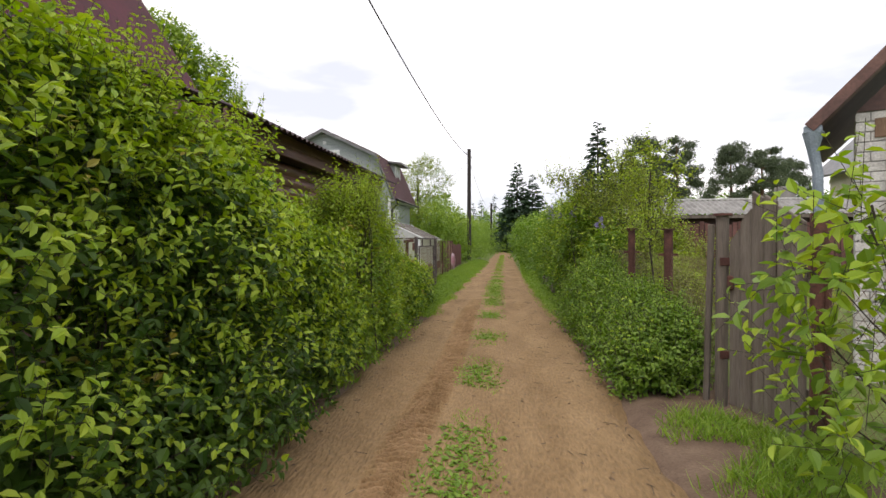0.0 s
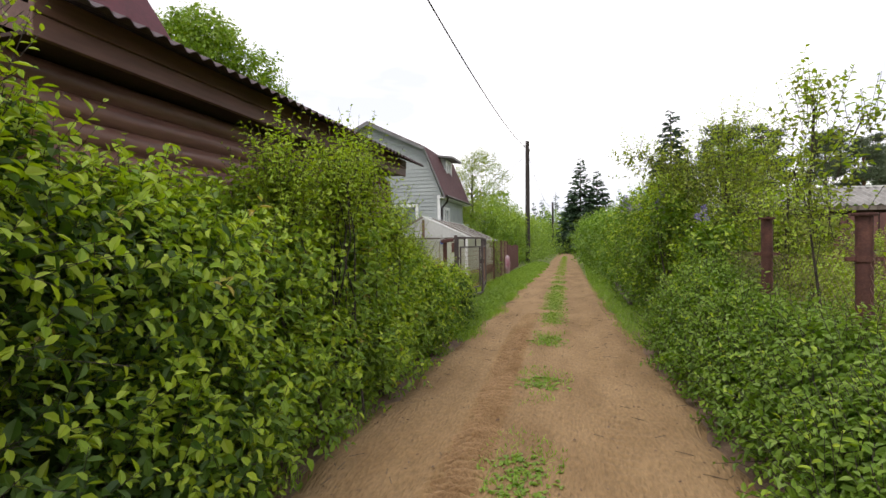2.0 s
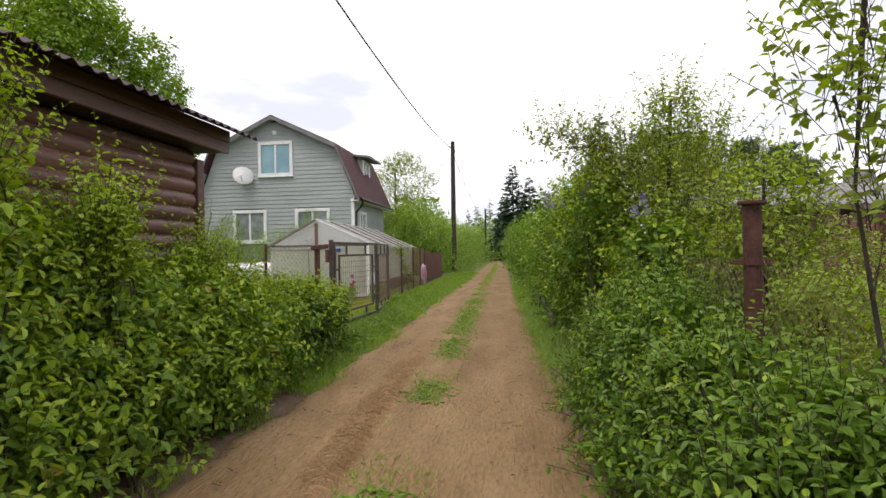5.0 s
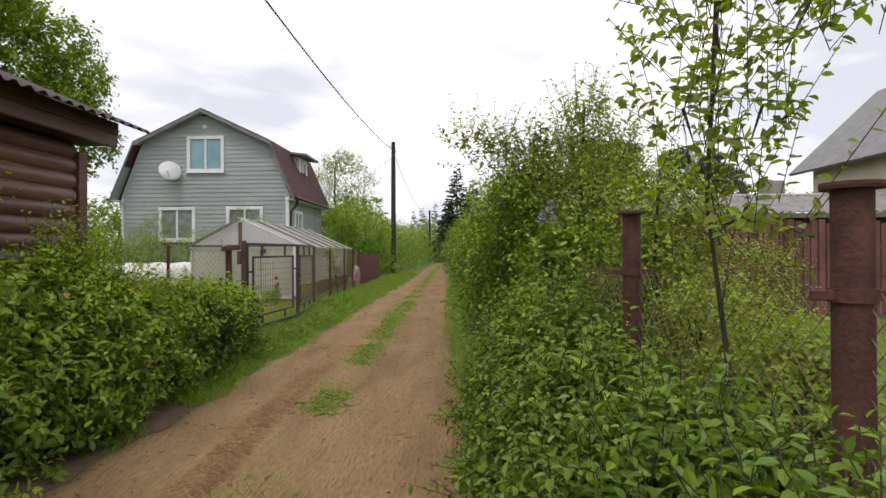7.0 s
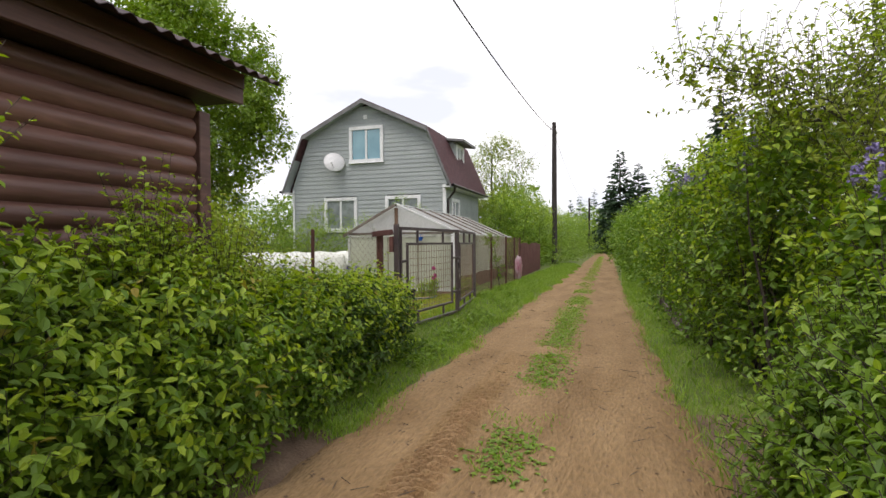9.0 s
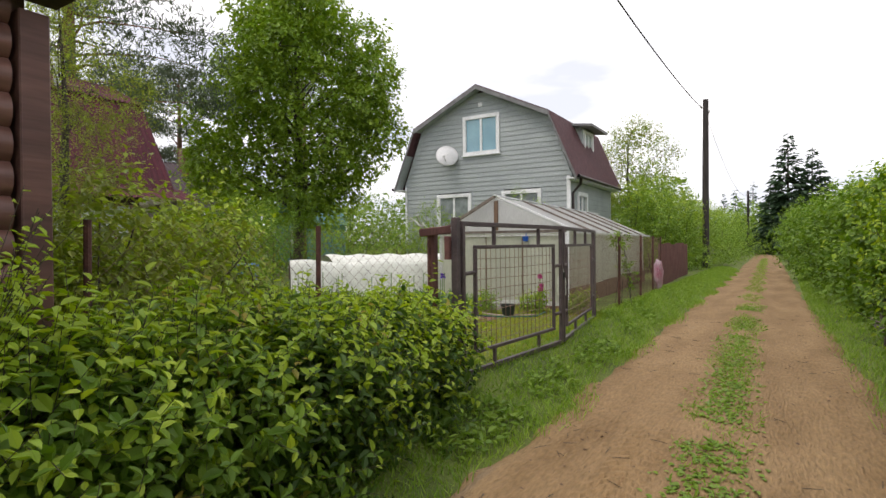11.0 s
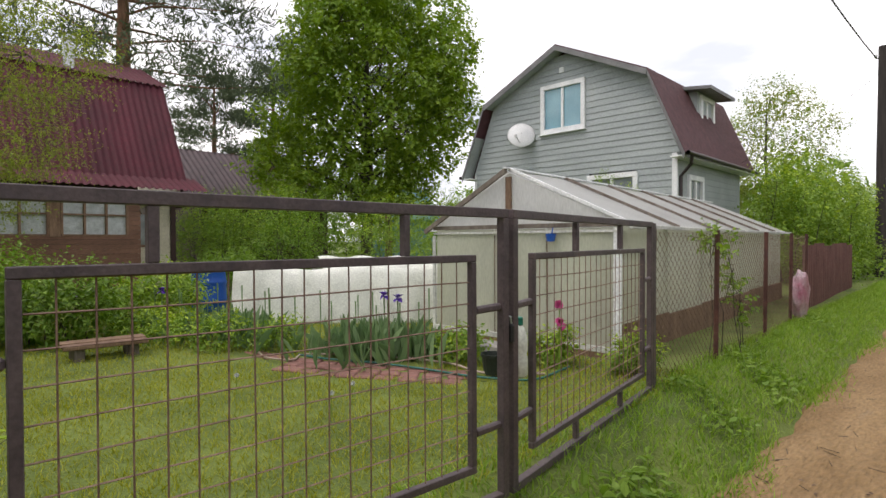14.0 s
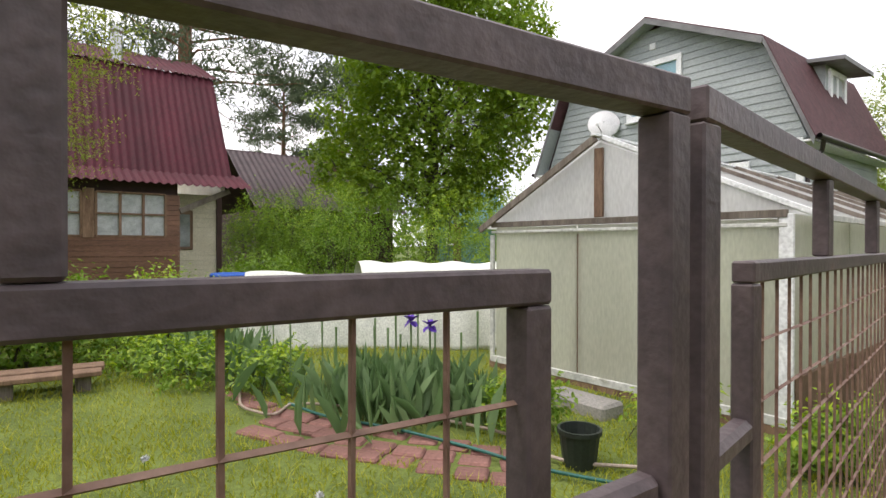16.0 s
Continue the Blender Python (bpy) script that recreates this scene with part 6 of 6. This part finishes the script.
conifer("spruce_tree", "dark pointed spruce above the bushes", 8.1, 55, 13.4, 3.1, 24, 46)
conifer("spruce_tree", "dark spruce at the end of the lane", 0.3, 75, 12.4, 3.0, 22, 40)
conifer("spruce_tree", "dark spruce at the end of the lane", 2.4, 77, 11.0, 3.0, 22, 40)
conifer("spruce_tree", "dark spruce at the end of the lane", -0.9, 80, 8.6, 2.4, 18)
for k in range(7):
    conifer("spruce_tree", "far slim spruce in the wood", -9.0 + k * 1.5, 118 + 4 * math.sin(k * 2), 10.0 + 2.2 * math.sin(k * 2.7), 1.8, 12, 12, None, "far spruces")


def pine(x, y, h, spread, clumps, low=0.5, label="tall pine with reddish bark and open crown", size=0.34):
    ob = thing("pine_tree", label, "tree", "pines")
    v, f = tube([(x, y, -0.2), (x + 0.1, y, h * 0.5), (x, y + 0.1, h * 0.97)], [h * 0.02, h * 0.015, 0.03], 10)
    raw("trunk", v, f, M["pinebark"], ob, smooth=True)
    base, way, lv = [], [], []
    for k in range(clumps):
        q = low + (1 - low) * (k / clumps)
        a = k * 2.4
        rl = spread * (1.15 - 0.75 * (q - low) / (1 - low)) * rng.uniform(0.45, 1.05)
        c = np.array((x + rl * math.cos(a), y + rl * math.sin(a), h * q + rng.normal() * 0.3))
        lv.append(limbs((x, y, h * q - 0.4), [c], h * 0.004, 4, 0.04, 0.01))
        s = spread * rng.uniform(0.26, 0.46)
        n = 170
        p = c + ball(n) * np.array([s, s, s * 0.6]) * rng.uniform(0.2, 1, (n, 1))
        for _ in range(3):
            base.append(p)
            way.append(ball(n) * 0.8 + np.array([0, 0, 0.5]))
    v, f = join(lv)
    raw("framework", v, f, M["pinebark"], ob)
    base, way = np.concatenate(base), np.concatenate(way)
    v, f = leaves(base, way, ball(len(base)), size, size * 0.16, False)
    raw("crown", v, f, L["pine"], ob)
    return ob


pine(-23.4, 19.8, 16.5, 5.0, 46, 0.42)
pine(-36.5, 28.5, 12.5, 3.0, 30, 0.35, "pine standing beside the dark-roofed house")
pine(-39, 34, 15, 3.6, 26, 0.4, "pine standing behind the dark-roofed house")
pine(-30, 38, 17, 3.2, 24, 0.5, "pine rising behind the maple")
for x, y, h in ((13.5, 60, 12.5), (17.5, 62, 12.2), (24.5, 66, 12.5), (27, 64, 11.5), (40, 85, 13), (36, 80, 12)):
    pine(x, y, h, 3.0, 22, 0.45, "round-topped pine far off", 0.45)
fb = []
for k in range(60):
    fb.append((28 + 1.6 * k + rng.normal() * 2, 105 + rng.normal() * 5, 4.5 + rng.normal(), 4.5, 4, 5))
ft = tagged(new("far_wood"), "distant belt of green trees", "woods", kind="stuff")
crown("foliage", fb, 9000, 3, 0.9, 0.6, [L["mature"], L["fresh"], L["bronze"]], ft, reach=1.0, fine=False)
fb = [(-60 + 2.2 * k + rng.normal(), 62 + rng.normal() * 5, 3.5 + rng.normal(), 4, 4, 4) for k in range(24)]
fb += [(-45 - rng.uniform(0, 12), 5 + 2.6 * k, 3.5 + rng.normal(), 4, 4, 4) for k in range(20)]
ft = tagged(new("far_wood"), "distant green trees behind the gardens", "woods", kind="stuff")
crown("foliage", fb, 8000, 3, 0.7, 0.45, [L["mature"], L["fresh"], L["bronze"]], ft, reach=0.9, fine=False)
fb = [(-6 + 1.2 * k, 96 + rng.normal() * 4, 3.0 + rng.normal() * 0.5, 2.5, 2.5, 3.4) for k in range(13)]
ft = tagged(new("far_wood"), "green trees closing the end of the lane", "woods", kind="stuff")
crown("foliage", fb, 3000, 3, 0.5, 0.35, [L["mature"], L["fresh"], L["bronze"]], ft, reach=0.7, fine=False)


# ---- grass and weeds ----
def scatter(n, xa, xb, ya, yb, keep, fz=land):
    x, y = rng.uniform(xa, xb, n), rng.uniform(ya, yb, n)
    ok = keep(x, y)
    x, y = x[ok], y[ok]
    return np.stack([x, y, fz(x, y) - 0.01], 1)


def off_left(x, y):
    return (road_mid(y) - road_half(y)) - x


def patchy(x, y, s=2.3):
    return np.sin(x * s + 1.7 * np.sin(y * s * 0.6)) * np.sin(y * s * 0.8 + x) * 0.5 + 0.5


p = scatter(60000, -2.75, -1.4, 10.6, 40, lambda x, y: (off_left(x, y) > -0.12 + 0.22 * rng.uniform(size=len(x)) + 0.12 * np.sin(y * 2.1)) & (x > -2.55 - 0.01 * y) & ~((x < -2.12) & (y > 13.6) & (y < 18.2) & (rng.uniform(size=len(x)) < 0.35)))
blades("verge_grass", p, 0.085, 0.008, L["grass"], "lush green grass on the verge by the fence", 0.4)
p = scatter(30000, 0.3, 1.7, 10.5, 45, lambda x, y: (x - road_mid(y) - road_half(y)) > -0.15 + 0.25 * rng.uniform(size=len(x)))
blades("verge_grass", p, 0.1, 0.008, L["grass"], "green grass under the lane bushes", 0.4)
p = scatter(9000, 0.95, 2.1, 1.2, 4.7, lambda x, y: ((x - road_mid(y) - road_half(y)) > 0.1 + 0.35 * rng.uniform(size=len(x))) & (patchy(x, y, 4.3) > 0.42) & (y < 3.4 + x))
blades("verge_grass", p, 0.13, 0.009, L["grass"], "long grass tuft beside the plank gate", 0.5)
p = scatter(12000, -1.9, -1.3, 0.5, 11, lambda x, y: (off_left(x, y) > -0.06 + 0.25 * rng.uniform(size=len(x))) & (patchy(x, y, 3.1) > 0.45))
blades("verge_grass", p, 0.1, 0.007, L["grass"], "thin grass at the foot of the hedge", 0.5)
p = scatter(150000, -12, -2.35, 11.5, 21, lambda x, y: (x < -2.4 - 0.02 * (y - 12)) & ~((x > -5.9) & (y > 18.9)) & (((x + 5.2) ** 2 / 0.5 + (y - 17.2) ** 2 / 0.6) > 1) & (rng.uniform(size=len(x)) < np.clip(1.25 - 0.11 * (-2.4 - x), 0.25, 1)))
pathy = 16.42 + 0.9 * ((p[:, 0] + 6.3) / 2.25) ** 2
p = p[~((p[:, 0] > -6.5) & (p[:, 0] < -3.9) & (np.abs(p[:, 1] - pathy) < np.where(p[:, 0] < -5.6, 0.14, 0.26) + 0.06 * np.sin(p[:, 0] * 9)) & (rng.uniform(size=len(p)) < 0.9))]
blades("lawn_grass", p, 0.055, 0.006, L["lawn"], "short yellow-green lawn in the garden", 0.45)
p = scatter(26000, 3.0, 16, 6.5, 16.4, lambda x, y: ~((x > 3.3) & (y < 12.2) & (x < 9.1)))
blades("lawn_grass", p, 0.08, 0.011, L["lawn"], "grass plot behind the chain-link fence", 0.4)


def mid_keep(x, y):
    u = np.abs(x - road_mid(y) - 0.03 * np.sin(y * 1.7))
    return (u < 0.2 + 0.07 * np.sin(y * 2.3) + 0.05 * np.sin(y * 6.1)) & (patchy(x * 0.4, y, 1.9) + 0.25 * patchy(x, y, 6) > 0.33 - 0.1 * sstep(14, 30, y))


p = scatter(60000, -1.6, 0.2, 1.5, 60, mid_keep, road_z)
blades("lane_grass", p, 0.05, 0.009, L["grass"], "patchy grass strip down the middle of the lane", 0.6)
# low weeds with round leaves
wx = np.concatenate([rng.normal(0, 0.11, 5200), rng.uniform(-0.3, 0.3, 800)])
wy = rng.uniform(1.8, 24, 6000)
ok = patchy(wx * 0.4, wy, 1.9) > 0.42
wx, wy = wx[ok], wy[ok]
wx = wx + road_mid(wy)
b = np.stack([wx, wy, road_z(wx, wy) + 0.006], 1)
v, f = leaves(b, ball(len(b)) * np.array([1, 1, 0.12]) + np.array([0, 0, 0.12]), np.tile([0, 0, 1.0], (len(b), 1)) + rng.normal(size=(len(b), 3)) * 0.2, rng.uniform(0.03, 0.06, len(b)), rng.uniform(0.02, 0.035, len(b)))
tagged(raw("lane_weeds", v, f, L["fresh"]), "small flat weeds in the lane's middle", "weeds", kind="stuff")
nw = 5200
wx, wy = rng.uniform(-2.55, -1.75, nw), rng.uniform(11, 24, nw)
ok = ~((wx < -2.15) & (wy > 13.6) & (wy < 18.2)) & (off_left(wx, wy) > 0.1) & (patchy(wx, wy, 2.7) > 0.55)
wx, wy = wx[ok], wy[ok]
b = np.stack([wx, wy, land(wx, wy) + rng.uniform(0.02, 0.1, len(wx))], 1)
v, f = leaves(b, ball(len(b)) * np.array([1, 1, 0.3]) + np.array([0, 0, 0.25]), np.tile([0, 0, 1.0], (len(b), 1)) + rng.normal(size=(len(b), 3)) * 0.3, rng.uniform(0.04, 0.09, len(b)), rng.uniform(0.02, 0.05, len(b)))
tagged(raw("verge_weeds", v, f, L["fresh"]), "broad-leaved weeds in the verge grass", "weeds", kind="stuff")
# twigs, crumbs of soil and leaf litter on the lane
nt = 700
tx, ty = rng.uniform(-1.7, 1.1, nt), rng.uniform(1.5, 22, nt)
u = np.abs(tx - road_mid(ty)) / road_half(ty)
ok = rng.uniform(size=nt) < u ** 2 * 0.9 + 0.1
tx, ty = tx[ok], ty[ok]
an = rng.uniform(0, 3.14, len(tx))
hl = rng.uniform(0.01, 0.06, len(tx))
za = road_z(tx, ty) + 0.006
v, f = wires(np.stack([np.stack([tx - np.cos(an) * hl, ty - np.sin(an) * hl, za], 1), np.stack([tx + np.cos(an) * hl, ty + np.sin(an) * hl, za + 0.004], 1)], 1), 0.0025)
tagged(raw("twig_litter", v, f, M["bark"]), "small dark twigs lying on the lane", "litter", kind="stuff")
ns = 2600
tx, ty = rng.uniform(-1.8, 1.2, ns), rng.uniform(1.2, 18, ns)
e = np.abs(tx - road_mid(ty)) / road_half(ty)
ok = rng.uniform(size=ns) < 0.15 + 0.85 * e ** 4
tx, ty = tx[ok], ty[ok]
b = np.stack([tx, ty, np.maximum(road_z(tx, ty), land(tx, ty) - 0.05) + 0.006], 1)
v, f = leaves(b, ball(len(b)) * np.array([1, 1, 0.15]), np.tile([0, 0, 1.0], (len(b), 1)) + rng.normal(size=(len(b), 3)) * 0.25, rng.uniform(0.012, 0.04, len(b)), rng.uniform(0.01, 0.022, len(b)))
tagged(raw("leaf_litter", v, f, M["earth"]), "dry brown leaf litter at the lane's edge", "litter", kind="stuff")

shrub("climbing_vine", "thin vine climbing the rusty fence post", [(-2.6, 19.6, 1.5, 0.14, 0.22, 0.12), (-2.6, 19.95, 1.15, 0.06, 0.2, 0.3), (-2.6, 20.3, 0.8, 0.05, 0.15, 0.3)], 60, 6, 0.06, 0.045, fresh, stems=3, stem_r=0.006, reach=0.15, rise=0.2, category="vine")
